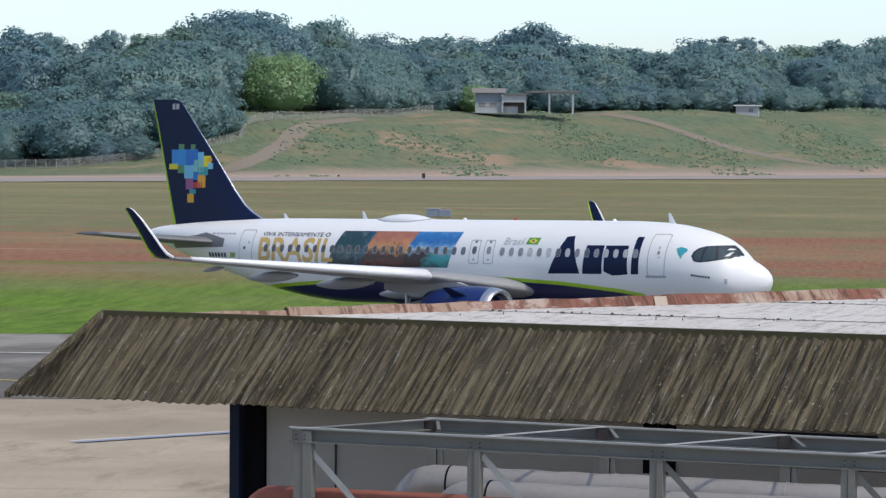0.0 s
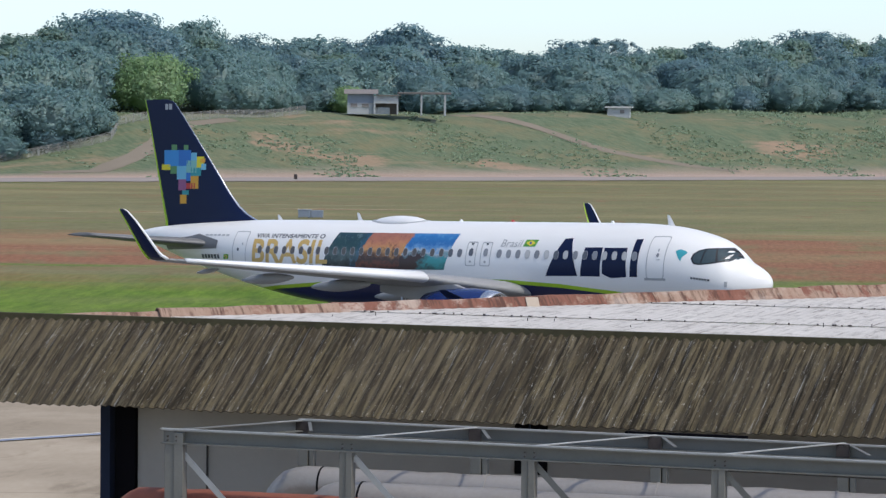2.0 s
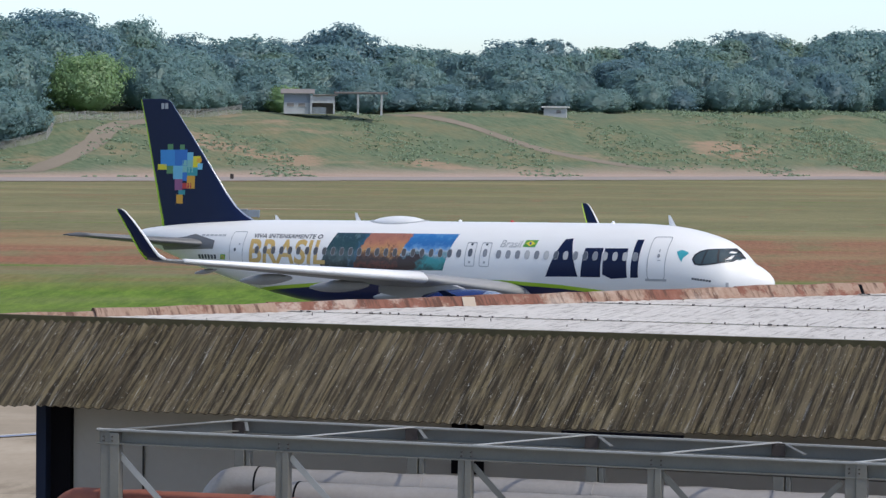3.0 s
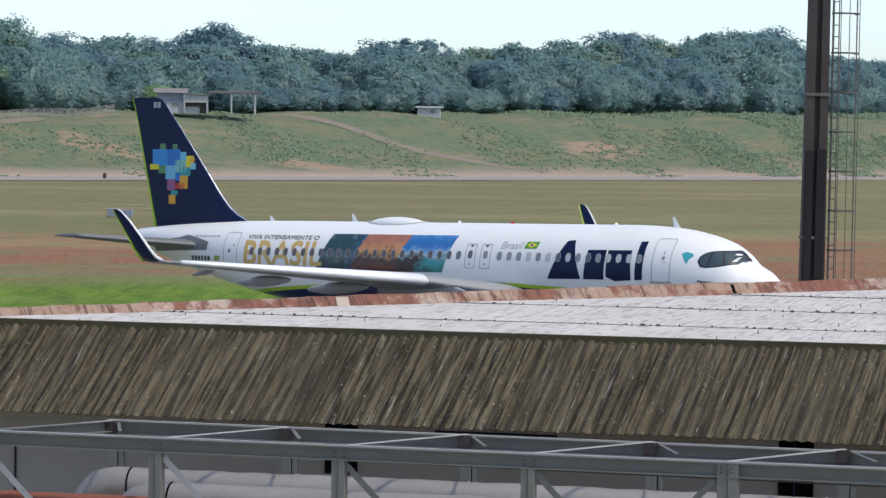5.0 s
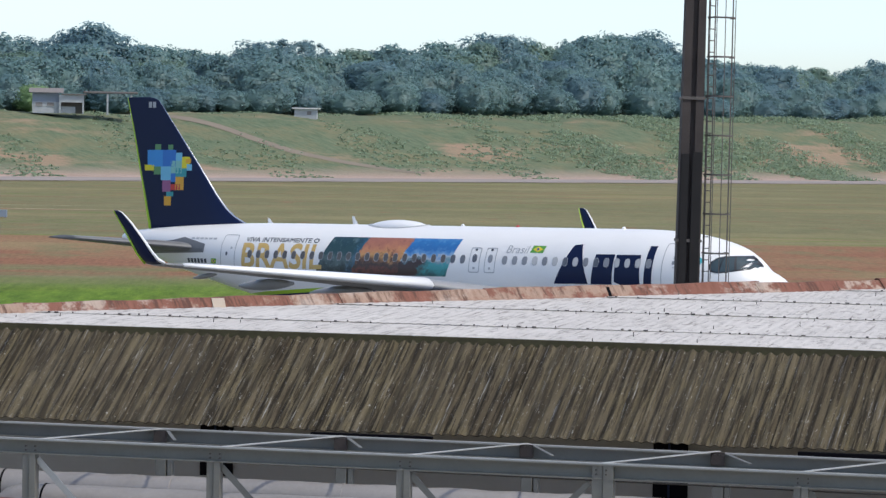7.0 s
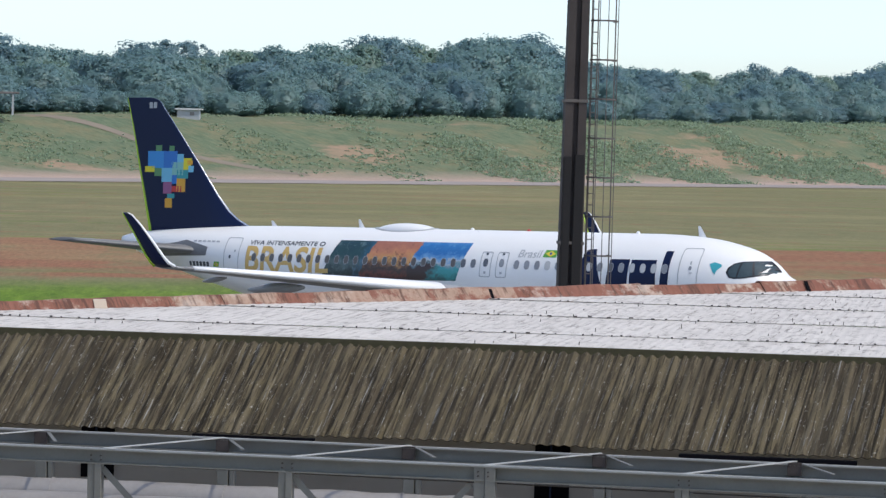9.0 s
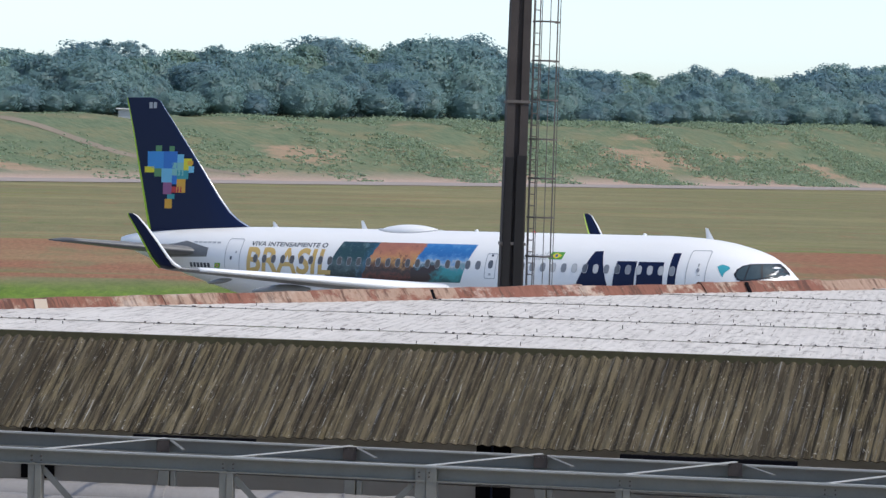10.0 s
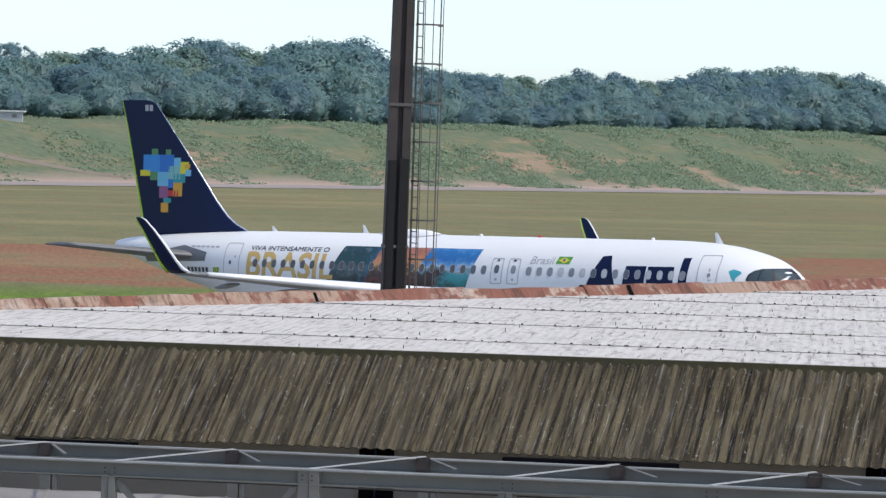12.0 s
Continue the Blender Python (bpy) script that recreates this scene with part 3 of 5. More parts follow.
# roof sheets in rows parallel to the eave, cut along the hip
ROW = 4.3
tilt = math.degrees(math.atan(0.013))
roof_meshes = {}
ROOF_W = 6 * PITCH
for j in range(7):
    y0 = j * ROW + 0.4
    for i in range(int(LENGTH / ROOF_W)):
        x0 = i * ROOF_W
        if x0 + ROOF_W < y0 + 0.3:
            continue
        whole = x0 > y0 + ROW + 0.25
        jit = rnd.uniform(-0.02, 0.02)
        m = Matrix.Translation((x0, y0 + 0.03 + jit, roof_z(y0) + 0.036 + rnd.uniform(0, 0.004))) @ pose(0, 0, 0, tilt - 0.22, 0, rnd.uniform(-0.04, 0.04))
        if whole:
            if "w" not in roof_meshes:
                ob = part("roof_sheet", wave_sheet(6, PITCH, 0.003, ROW + 0.12, 1, thick=0.007), ROOF, building)
                roof_meshes["w"] = ob.data
                ob.matrix_basis = m
            else:
                share("roof_sheet", roof_meshes["w"], building, m)
        else:
            ob = part("roof_sheet", wave_sheet(6, PITCH, 0.003, ROW + 0.12, 1, cut=lambda x: max(0.02, x0 + x - y0 + 0.1), thick=0.007), ROOF, building)
            ob.matrix_basis = m
# bolt heads and washers along the laps; the boxes also draw wave shadow dashes
bolts = bmesh.new()
for j, gap in ((1, 0.2), (2, 0.2), (3, 0.19), (4, 0.22), (5, 0.22), (6, 0.3)):
    x, y0 = 0.0, j * ROW + 0.42
    while x < LENGTH:
        y = y0 + rnd.uniform(-0.06, 0.06)
        if x > y + 0.3 and rnd.random() < 0.6:
            w = rnd.choice((0.010, 0.013, 0.016, 0.022, 0.035))
            box(bolts, x - w, x + w, y - 0.02, y + 0.02, roof_z(y) + 0.03, roof_z(y) + rnd.uniform(0.05, 0.062))
        x += gap * rnd.uniform(0.6, 1.4)
# hooks that stand up here and there between the laps
for i in range(300):
    x, y = rnd.uniform(0.5, LENGTH), rnd.uniform(0.8, 27)
    if x > y + 0.5:
        box(bolts, x - 0.006, x + 0.006, y - 0.006, y + 0.006, roof_z(y) + 0.02, roof_z(y) + rnd.uniform(0.05, 0.10))
tagged(part("roof_bolts_lap_shade", bolts, RUNG, building, "small dark roofing bolts and lap shadow dashes"), kind="stuff")

# hip capping: rusty folded lengths from the corner up to the ridge
hip_dir = Vector((1, 1, 0.0173)).normalized()
CAP_L = 3.3
cap_lift = [-0.02, 0.02, 0.03, 0.05, 0.06, 0.08, 0.04, 0.01, 0.03, 0.0, 0.02]
for k in range(11):
    bm = bmesh.new()
    n = 6
    rings = []
    for i in range(n + 1):
        t = i / n * (CAP_L + 0.12)
        sag = 0.012 * math.sin(i * 2.1 + k)
        rings.append([(t, -0.34, -0.14 + sag), (t, -0.05, 0.15 + sag), (t, 0.05, 0.15 + sag), (t, 0.30, -0.06), (t, 0.29, -0.08), (t, 0.04, 0.135 + sag), (t, -0.04, 0.135 + sag), (t, -0.33, -0.155 + sag)])
    loft(bm, rings)
    ob = part("hip_cap", bm, CAP, building)
    p = hip_dir * (k * CAP_L)
    ob.matrix_basis = Matrix.Translation((p.x, p.y, EAVE - 0.19 + 0.0173 * p.y + cap_lift[k] * 0.7)) @ pose(0, 0, 0, 0, -0.65 + rnd.uniform(-0.5, 0.3), 45 + rnd.uniform(-0.7, 0.7))
for k, w in ((3.2, 0.24), (8.36, 0.08), (5.85, 0.07)):
    p = hip_dir * (k * CAP_L)
    bm = box(bmesh.new(), -w / 2, w / 2, -0.27, 0.22, 0.0, 0.02, 0.004)
    ob = part("cap_patch", bm, PATCHING if w > 0.2 else DARK, building, "loose pale patch over the capping joint" if w > 0.2 else "open capping joint")
    ob.matrix_basis = Matrix.Translation((p.x, p.y, EAVE - 0.19 + 0.0173 * p.y)) @ pose(0, 0, 0, 0, 0, 45) @ pose(0, -0.26, 0.0, 45, 0, -14)
# the slope behind the hip, seen from above only
back = bmesh.new()
q = [back.verts.new(p) for p in ((0.1, 0.15, EAVE - 0.12), (28, 28.05, roof_z(28)), (26.8, 29.25, roof_z(28) - 0.6), (-1.0, 1.25, EAVE - 0.7))]
back.faces.new(q)
bmesh.ops.solidify(back, geom=back.faces[:], thickness=0.05)
part("rear_roof", back, ROOF, building)

# walls below
wall = bmesh.new()
box(wall, 2.92, LENGTH, 0.30, 0.55, 0.0, 6.25)
part("front_wall", wall, WALL, building)
wall = bmesh.new()
box(wall, 2.30, 2.55, 0.8, 2.3, 0.0, 5.9)
part("end_wall", wall, WALL, building)
part("corner_post", box(bmesh.new(), 2.32, 2.50, 0.10, 0.40, 0.0, 6.0, 0.01), DARKBLUE, building, "dark blue steel corner post")
# solid box; the darkness of the recess is its black colour
part("corner_post", box(bmesh.new(), 2.54, 2.90, 0.22, 0.45, 0.0, 6.0, 0.01), DARK, building, "solid black box, coloured as the dark recess by the corner post")
part("soffit", box(bmesh.new(), 0.3, LENGTH, -0.1, 0.8, 6.2, 6.27), WALL, building)
for x0, z0 in ((9.54, 4.08), (16.85, 3.4), (24.6, 3.4), (32.0, 3.4)):
    w = part("window", box(bmesh.new(), x0 + 0.02, x0 + 0.56, 0.26, 0.32, z0, 6.0), DARK, building, "dark narrow louvred window")
    for zz in (4.93, 4.72):
        part("louvre", box(bmesh.new(), x0, x0 + 0.58, 0.235, 0.262, zz, zz + 0.03), DARKBLUE, w)
    part("mullion", box(bmesh.new(), x0 + 0.255, x0 + 0.285, 0.24, 0.262, z0, 6.0), DARKBLUE, w)
part("conduit", rod(bmesh.new(), (4.2, 0.27, 3.2), (4.2, 0.27, 4.42), 0.018, seg=8), CABLE, building, "thin black cable on the wall")
for a, b, z in ((6.5, LENGTH, 4.46),):
    part("conduit", rod(bmesh.new(), (a, 0.27, z + 0.02), (b, 0.27, z - 0.02), 0.012, seg=6), CABLE, building)
part("gutter", box(bmesh.new(), 19.3, 21.9, -1.62, -1.5, EAVE - DROP - 0.16, EAVE - DROP - 0.05, 0.01), DARK, building, "dark hanging gutter length")

part("gutter", box(bmesh.new(), 11.9, 13.8, -1.60, -1.5, EAVE - DROP - 0.12, EAVE - DROP - 0.05, 0.01), DARK, building, "dark hanging gutter length")

# ---- pipe rack before the wall ----
rack = thing("pipe_rack", "grey galvanised steel pipe rack with braced top frame", "pipe rack", SITE)
RF, RR, RT = -5.1, -2.9, 5.13


def channel(bm, a, b, h=0.2, w=0.12, t=0.014):
    """A rolled channel: web and two flanges in one profile."""
    a, b = Vector(a), Vector(b)
    side = (b - a).cross(Vector((0, 0, 1))).normalized()
    prof = [(0, 0), (w, 0), (w, -t), (t, -t), (t, -h + t), (w, -h + t), (w, -h), (0, -h)]
    return loft(bm, [[p + side * x + Vector((0, 0, z)) for x, z in prof] for p in (a, b)])


part("front_beam", channel(bmesh.new(), (5.85, RF, RT), (LENGTH - 3, RF, RT - 0.05)), STEEL, rack)
part("rear_beam", channel(bmesh.new(), (7.1, RR, RT), (LENGTH - 3, RR, RT - 0.10)), STEEL, rack)
# thin pale bars added on the beams: the sunlit flange tops as colour
part("lit_flange_edge", bar(bmesh.new(), (5.8, RF, RT + 0.008), (LENGTH - 3, RF, RT - 0.042), 0.07, 0.012), BRIGHT, rack, "pale bar with the flange edge sunlight in its colour")
part("lit_flange_edge", bar(bmesh.new(), (7.1, RR, RT + 0.008), (LENGTH - 3, RR, RT - 0.092), 0.07, 0.010), BRIGHT, rack, "pale bar with the flange edge sunlight in its colour")
part("end_beam", channel(bmesh.new(), (5.95, RF, RT), (7.15, RR, RT), 0.17), STEEL, rack)
fx = [5.9 + 2.75 * k for k in range(11)]
rx = [7.2 + 2.78 * k for k in range(10)]
for k, x in enumerate(fx):
    wide = 0.3 if k in (0, 4) else 0.20
    bm = bmesh.new()
    box(bm, x - 0.0, x + wide * 0.5, RF - 0.09, RF + 0.09, 0.0, RT - (0.02 if wide > 0.25 else 0.19), 0.006)
    box(bm, x + wide * 0.5 + 0.006, x + wide, RF - 0.11, RF + 0.05, 0.0, RT - (0.03 if wide > 0.25 else 0.2), 0.006)
    post = part("post", bm, STEEL, rack)
    bm = bmesh.new()
    for bx in (0.06, 0.2):
        for bz in (0.09, 0.15):
            rod(bm, (x + bx, RF - 0.13, RT - bz), (x + bx, RF - 0.09, RT - bz), 0.012, seg=6)
    tagged(part("bolts", bm, MAST, post), kind="stuff")
    # slanting brace from the post head to the foot of the next bay
    # the first two carry their sunlight in the pale colour
    if k % 3 != 1 or k == 1:
        part("brace", bar(bmesh.new(), (x + 0.2, RF - 0.02, RT - 0.28), (x + 1.3, RF + 0.1, RT - 1.45), 0.02, 0.085), BRIGHT if k < 2 else STEEL, rack)
    else:
        part("brace", bar(bmesh.new(), (x - 0.05, RF - 0.02, RT - 0.28), (x - 1.2, RF + 0.1, RT - 1.45), 0.02, 0.085), STEEL, rack)
    # top frame brace, in the same pale sunlit tone
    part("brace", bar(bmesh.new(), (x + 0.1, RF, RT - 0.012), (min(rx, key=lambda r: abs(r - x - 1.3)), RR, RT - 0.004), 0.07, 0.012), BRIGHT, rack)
for k, x in enumerate(rx):
    bm = bmesh.new()
    box(bm, x - 0.08, x + 0.08, RR - 0.08, RR + 0.08, 0.0, RT - 0.22, 0.006)
    box(bm, x + 0.10, x + 0.17, RR - 0.06, RR + 0.06, 0.0, RT - 0.22, 0.006)
    part("post", bm, STEEL, rack)
    part("gusset", box(bmesh.new(), x - 0.1, x + 0.1, RR - 0.12, RR - 0.1, RT - 0.2, RT - 0.01, 0.004), MAST, rack, "dark joint plate")
    part("brace", bar(bmesh.new(), (x + 0.1, RR - 0.05, RT - 0.03), (x + 0.62, RF + 0.9, RT - 0.03), 0.05, 0.012), STEEL, rack)
for k, z in ((0, 3.55), (1, 3.3)):
    part("pipe_support", channel(bmesh.new(), (5.95, (RF, RR)[k] + 0.2, z - 0.12), (LENGTH - 3, (RF, RR)[k] + 0.2, z - 0.12), 0.14), STEEL, rack)
for k in range(0, 11, 2):
    part("cross_bearer", channel(bmesh.new(), (fx[k] + 0.1, RF, 3.60), (fx[k] + 0.1, RR, 3.60), 0.16), STEEL, rack)
part("cable", rod(bmesh.new(), (8.7, RF + 0.3, RT - 0.23), (22, RF + 0.2, RT - 0.30), 0.012, seg=6), CABLE, rack)


def lagged_pipe(name, x0, x1, y, z, r, material, label):
    """A fat wrapped pipe with straps and a bent end."""
    th = thing(name, label, "pipe", SITE)
    bm = bmesh.new()
    rr = random.Random(int(x0 * 10))
    rings = []

    def ring(c, d, rad):
        d = Vector(d).normalized()
        a = d.cross(Vector((0, 1, 0)))
        a = a.normalized() if a.length > 0.1 else Vector((1, 0, 0))
        b = d.cross(a).normalized()
        return [Vector(c) + a * rad * math.cos(2 * math.pi * i / 24) + b * rad * math.sin(2 * math.pi * i / 24) for i in range(24)]

    R = 0.45
    for i in range(7):
        a = radians(15 * i)
        rings.append(ring((x0 + R - R * math.sin(radians(90)) * math.cos(a), y, z - R + R * math.sin(a)), (math.sin(a), 0, math.cos(a)), r * (1 + rr.uniform(-0.03, 0.03))))
    x = x0 + R + 0.3
    while x < x1:
        rings.append(ring((x, y, z + rr.uniform(-0.008, 0.008)), (1, 0, 0), r * (1 + rr.uniform(-0.025, 0.025))))
        x += 0.32
    loft(bm, rings)
    part("lagging", bm, material, th, smooth=True)
    x = x0 + R + 0.25
    while x < x1:
        bm = bmesh.new()
        loft(bm, [ring((x + d, y, z), (1, 0, 0), r * k) for d, k in ((0, 1.01), (0.002, 1.035), (0.03, 1.035), (0.032, 1.01))])
        part("strap", bm, DARK if abs(x - x0 - R - 0.25) < 0.01 and r > 0.2 else material, th)
        x += 2.6
    return th


lagged_pipe("lagged_pipe", 7.05, LENGTH - 3, -3.55, 4.24, 0.26, LAGGING, "fat grey lagged pipe on the pipe rack")
lagged_pipe("lagged_pipe", 7.95, LENGTH - 3, -4.25, 4.12, 0.27, LAGGING, "fat grey lagged pipe on the pipe rack")
lagged_pipe("red_pipe", 5.0, LENGTH - 3, -4.75, 4.03, 0.19, RED_PIPE, "rusty red-oxide pipe on the pipe rack")

# ---- lighting mast with caged ladder ----
mast = thing("lighting_mast", "rust-brown tapered steel mast with a caged ladder", "mast", pose(8.24, 78, 0, 0, 0.7, 0))
bm = bmesh.new()


def mast_w(z):
    return 0.335 - 0.0052 * z


rings = []
for z in (0, 4, 6, 8, 9.2, 9.25, 12, 16, 22):
    w = mast_w(z)
    rings.append([(-w, -w, z), (-w * 0.25, -w, z), (-w * 0.2, -w + 0.1, z), (w * 0.2, -w + 0.1, z), (w * 0.25, -w, z), (w, -w, z), (w, w, z), (-w, w, z)])
loft(bm, rings)
part("mast_body", bm, MAST, mast)
# near-black strips on the mast face put the channel shade into the colour
part("recess_shade_strip", box(bmesh.new(), -0.27, -0.07, -0.345, -0.30, 0.4, 9.25, 0.01), MAST_DARK, mast)
part("recess_shade_strip", box(bmesh.new(), 0.02, 0.26, -0.345, -0.30, 0.4, 9.3, 0.01), MAST_DARK, mast)
for z in (6.95, 10.65, 14.4, 18.0):
    w = mast_w(z) + 0.03
    part("band", box(bmesh.new(), -w, w, -w, w, z, z + 0.08, 0.01), RUNG, mast)
lx = 0.36
bm = bmesh.new()
for k in range(2):
    bar(bm, (lx + 0.06 + 0.16 * k, -0.12, 1.2), (lx - 0.04 + 0.16 * k, -0.12, 20), 0.03, 0.03, (0, 1, 0))
ladder = part("ladder", bm, RUNG, mast)
for k in range(62):
    z = 1.4 + k * 0.30
    part("rung", rod(bmesh.new(), (lx + 0.05 - z * 0.005, -0.12, z), (lx + 0.23 - z * 0.005, -0.12, z), 0.013, seg=6), RUNG, ladder)


def hoop_points(z):
    cx = lx + 0.40 - z * 0.005
    return [Vector((cx + 0.36 * math.cos(a), -0.02 + 0.36 * math.sin(a), z)) for a in [radians(-205 + 250 * i / 14) for i in range(15)]]


for i in (3, 5, 7, 9, 11, 13):
    part("cage_bar", bar(bmesh.new(), hoop_points(2.6)[i], hoop_points(2.6 + 16 * 1.02)[i], 0.02, 0.02, (0, 1, 0)), RUNG, mast)
for k in range(17):
    z = 2.6 + k * 1.02
    hub = Vector((lx + 0.40 - z * 0.005, -0.02, z))
    band = [[p + (p - hub).normalized() * a + Vector((0, 0, b)) for a, b in ((-0.004, -0.022), (0.004, -0.022), (0.004, 0.022), (-0.004, 0.022))] for p in hoop_points(z)]
    part("cage_hoop", loft(bmesh.new(), band), RUNG, mast)

# ---- the airliner: x forward from the nose, y to port, z up from the ground ----
plane = thing("airliner", "white twin-engine airliner with navy tail, navy belly and coloured picture panel", "airliner")
STATIONS = [(-.25, 3.28, 3.16, .03), (-.36, 3.56, 2.9, .33), (-.6, 3.78, 2.6, .64), (-1.0, 4.02, 2.31, .98), (-1.5, 4.26, 2.1, 1.3), (-2.1, 4.80, 1.96, 1.55),
            (-2.75, 5.18, 1.88, 1.72), (-3.7, 5.47, 1.81, 1.86), (-4.7, 5.67, 1.78, 1.93), (-6, 5.80, 1.77, 1.97), (-7.5, 5.85, 1.77, 1.975), (-24, 5.85, 1.77, 1.975),
            (-26, 5.85, 1.9, 1.965), (-28, 5.84, 2.2, 1.9), (-30, 5.81, 2.62, 1.74), (-32, 5.74, 3.12, 1.46), (-34, 5.63, 3.66, 1.1), (-36, 5.47, 4.28, .66),
            (-37.2, 5.32, 4.7, .36), (-37.57, 5.22, 4.82, .22)]
ST = np.array(STATIONS)[::-1]


def curve_through(xs, vs, x):
    """Smooth, without overshoot, through given stations."""
    h = np.diff(xs)
    d = np.diff(vs) / h
    m = np.zeros(len(xs))
    for i in range(1, len(xs) - 1):
        if d[i - 1] * d[i] > 0:
            m[i] = 2 * d[i - 1] * d[i] / (d[i - 1] + d[i])
    m[0], m[-1] = d[0], d[-1]
    i = min(max(int(np.searchsorted(xs, x)) - 1, 0), len(h) - 1)
    t = (x - xs[i]) / h[i]
    return float(vs[i] * (2 * t ** 3 - 3 * t * t + 1) + h[i] * m[i] * (t ** 3 - 2 * t * t + t) + vs[i + 1] * (-2 * t ** 3 + 3 * t * t) + h[i] * m[i + 1] * (t ** 3 - t * t))


def hull(x):
    return tuple(curve_through(ST[:, 0], ST[:, k], x) for k in (1, 2, 3))


def skin(x, z, lift=0.0):
    """The point of the starboard side at x, z."""
    a, b, w = hull(min(-0.26, x))
    c, h = (a + b) / 2, (a - b) / 2
    t = max(-0.999, min(0.999, (z - c) / h))
    y = -w * math.sqrt(1 - t * t)
    n = Vector((0, y / w ** 2, (z - c) / h ** 2)).normalized()
    return Vector((x, y, z)) + n * lift


bm = bmesh.new()
stations = list(-np.concatenate([[0.25, 0.27, 0.30, 0.34], np.arange(0.42, 3.0, 0.18), np.arange(3.0, 8, 0.4), np.arange(8, 24, 1.0), np.arange(24, 37.4, 0.45), [37.4, 37.57]]))
rings = []
for x in stations:
    a, b, w = hull(x)
    rings.append([(x, -w * math.sin(t), (a + b) / 2 + (a - b) / 2 * math.cos(t)) for t in [2 * math.pi * i / 64 for i in range(64)]])
fuselage = part("fuselage", loft(bm, rings), HULL, plane, smooth=True)


# livery laid on the hull
def lay(name, bm, material, lift=0.008, step=0.11, parent=None, label=""):
    """Wraps flat shapes (x, z in the bmesh's x, y) onto the starboard side."""
    for axis, gap in ((1, step), (0, 0.45)):
        vals = [v.co[axis] for v in bm.verts]
        k = math.floor(min(vals) / gap) + 1
        while k * gap < max(vals):
            co, no = [0, 0, 0], [0, 0, 0]
            co[axis], no[axis] = k * gap, 1
            bmesh.ops.bisect_plane(bm, geom=bm.verts[:] + bm.edges[:] + bm.faces[:], plane_co=co, plane_no=no)
            k += 1
    for v in bm.verts:
        v.co = skin(v.co.x, v.co.y, lift)
    bmesh.ops.recalc_face_normals(bm, faces=bm.faces[:])
    for f in bm.faces:
        if f.normal.y > 0:
            f.normal_flip()
    return part(name, bm, material, parent or plane, label)


def poly(bm, pts):
    bm.faces.new([bm.verts.new((x, z, 0)) for x, z in pts])
    return bm


def shapes(*polys):
    bm = bmesh.new()
    for p in polys:
        poly(bm, p)
    bmesh.ops.triangulate(bm, faces=bm.faces[:])
    return bm


def words(text, x, z, size, width, shear=0.0):
    """Lettering with its lower left corner at x, z and the given letter height and total width."""
    cu = bpy.data.curves.new("lettering", "FONT")
    cu.body, cu.shear, cu.resolution_u = text, shear, 4
    ob = bpy.data.objects.new("lettering", cu)
    scene.collection.objects.link(ob)
    me = bpy.data.meshes.new_from_object(ob.evaluated_get(bpy.context.evaluated_depsgraph_get()))
    bpy.data.objects.remove(ob)
    bm = bmesh.new()
    bm.from_mesh(me)
    xs, zs = [v.co.x for v in bm.verts], [v.co.y for v in bm.verts]
    for v in bm.verts:
        v.co = Vector((x + (v.co.x - min(xs)) / (max(xs) - min(xs)) * width, z + (v.co.y - min(zs)) / (max(zs) - min(zs)) * size, 0))
    return bm


def grow(bm, d):
    """Thickens letter strokes."""
    out = {}
    for v in bm.verts:
        n = Vector((0, 0, 0))
        for e in v.link_edges:
            if len(e.link_faces) == 1:
                q = e.other_vert(v).co - v.co
                m = Vector((q.y, -q.x, 0)).normalized()
                c = e.link_faces[0].calc_center_median() - v.co
                n += m if m.dot(c) < 0 else -m
        if n.length > 0.01:
            out[v] = n.normalized() * d
    for v, q in out.items():
        v.co += q
    return bm


lay("picture_panel", shapes([(-23.45, 5.28), (-16.2, 5.29), (-16.75, 3.62), (-24.15, 3.57)]), MURAL, 0.010, label="printed picture panel of forest, dusk town and sea")
# big wordmark as plain leaning slabs
lay("wordmark_slab", shapes([(-10.96, 3.45), (-10.15, 5.13), (-9.74, 5.17), (-9.20, 3.48)]), NAVY, 0.010, label="navy wordmark slab")
lay("wordmark_slab", shapes([(-9.05, 3.47), (-8.90, 4.76), (-7.93, 4.77), (-7.98, 3.48)]), NAVY, 0.010, label="navy wordmark slab")
lay("wordmark_slab", shapes([(-7.84, 4.76), (-6.62, 4.77), (-6.56, 3.48), (-7.4, 3.42), (-7.86, 3.6)]), NAVY, 0.010, label="navy wordmark slab")
lay("wordmark_slab", shapes([(-6.30, 5.15), (-5.95, 5.16), (-5.98, 3.50), (-6.38, 3.49)]), NAVY, 0.010, label="navy wordmark slab")
lay("lettering", grow(words("BRASIL", -28.60, 3.80, 1.10, 4.80), 0.042), GOLD, 0.012, label="gold capital lettering")
lay("lettering", grow(words("VIVA INTENSAMENTE O", -28.58, 4.99, 0.19, 4.35), 0.008), INK, 0.010, label="dark slogan lettering")
lay("lettering", words("Brasil", -13.62, 4.73, 0.33, 1.2, 0.2), PALE_INK, 0.010, label="thin grey lettering")
lay("marking_bars", shapes(*[[(-27.4 + 0.36 * k, 3.57), (-27.15 + 0.36 * k, 3.57), (-27.15 + 0.36 * k, 3.75), (-27.4 + 0.36 * k, 3.75)] for k in range(8)]), INK, 0.010, label="dark unreadable marking")
lay("registration_bars", shapes(*[[(-32.40 + 0.245 * k, 3.92), (-32.23 + 0.245 * k, 3.92), (-32.23 + 0.245 * k, 4.13), (-32.40 + 0.245 * k, 4.13)] for k in range(6)]), INK, 0.010, label="dark registration bars")
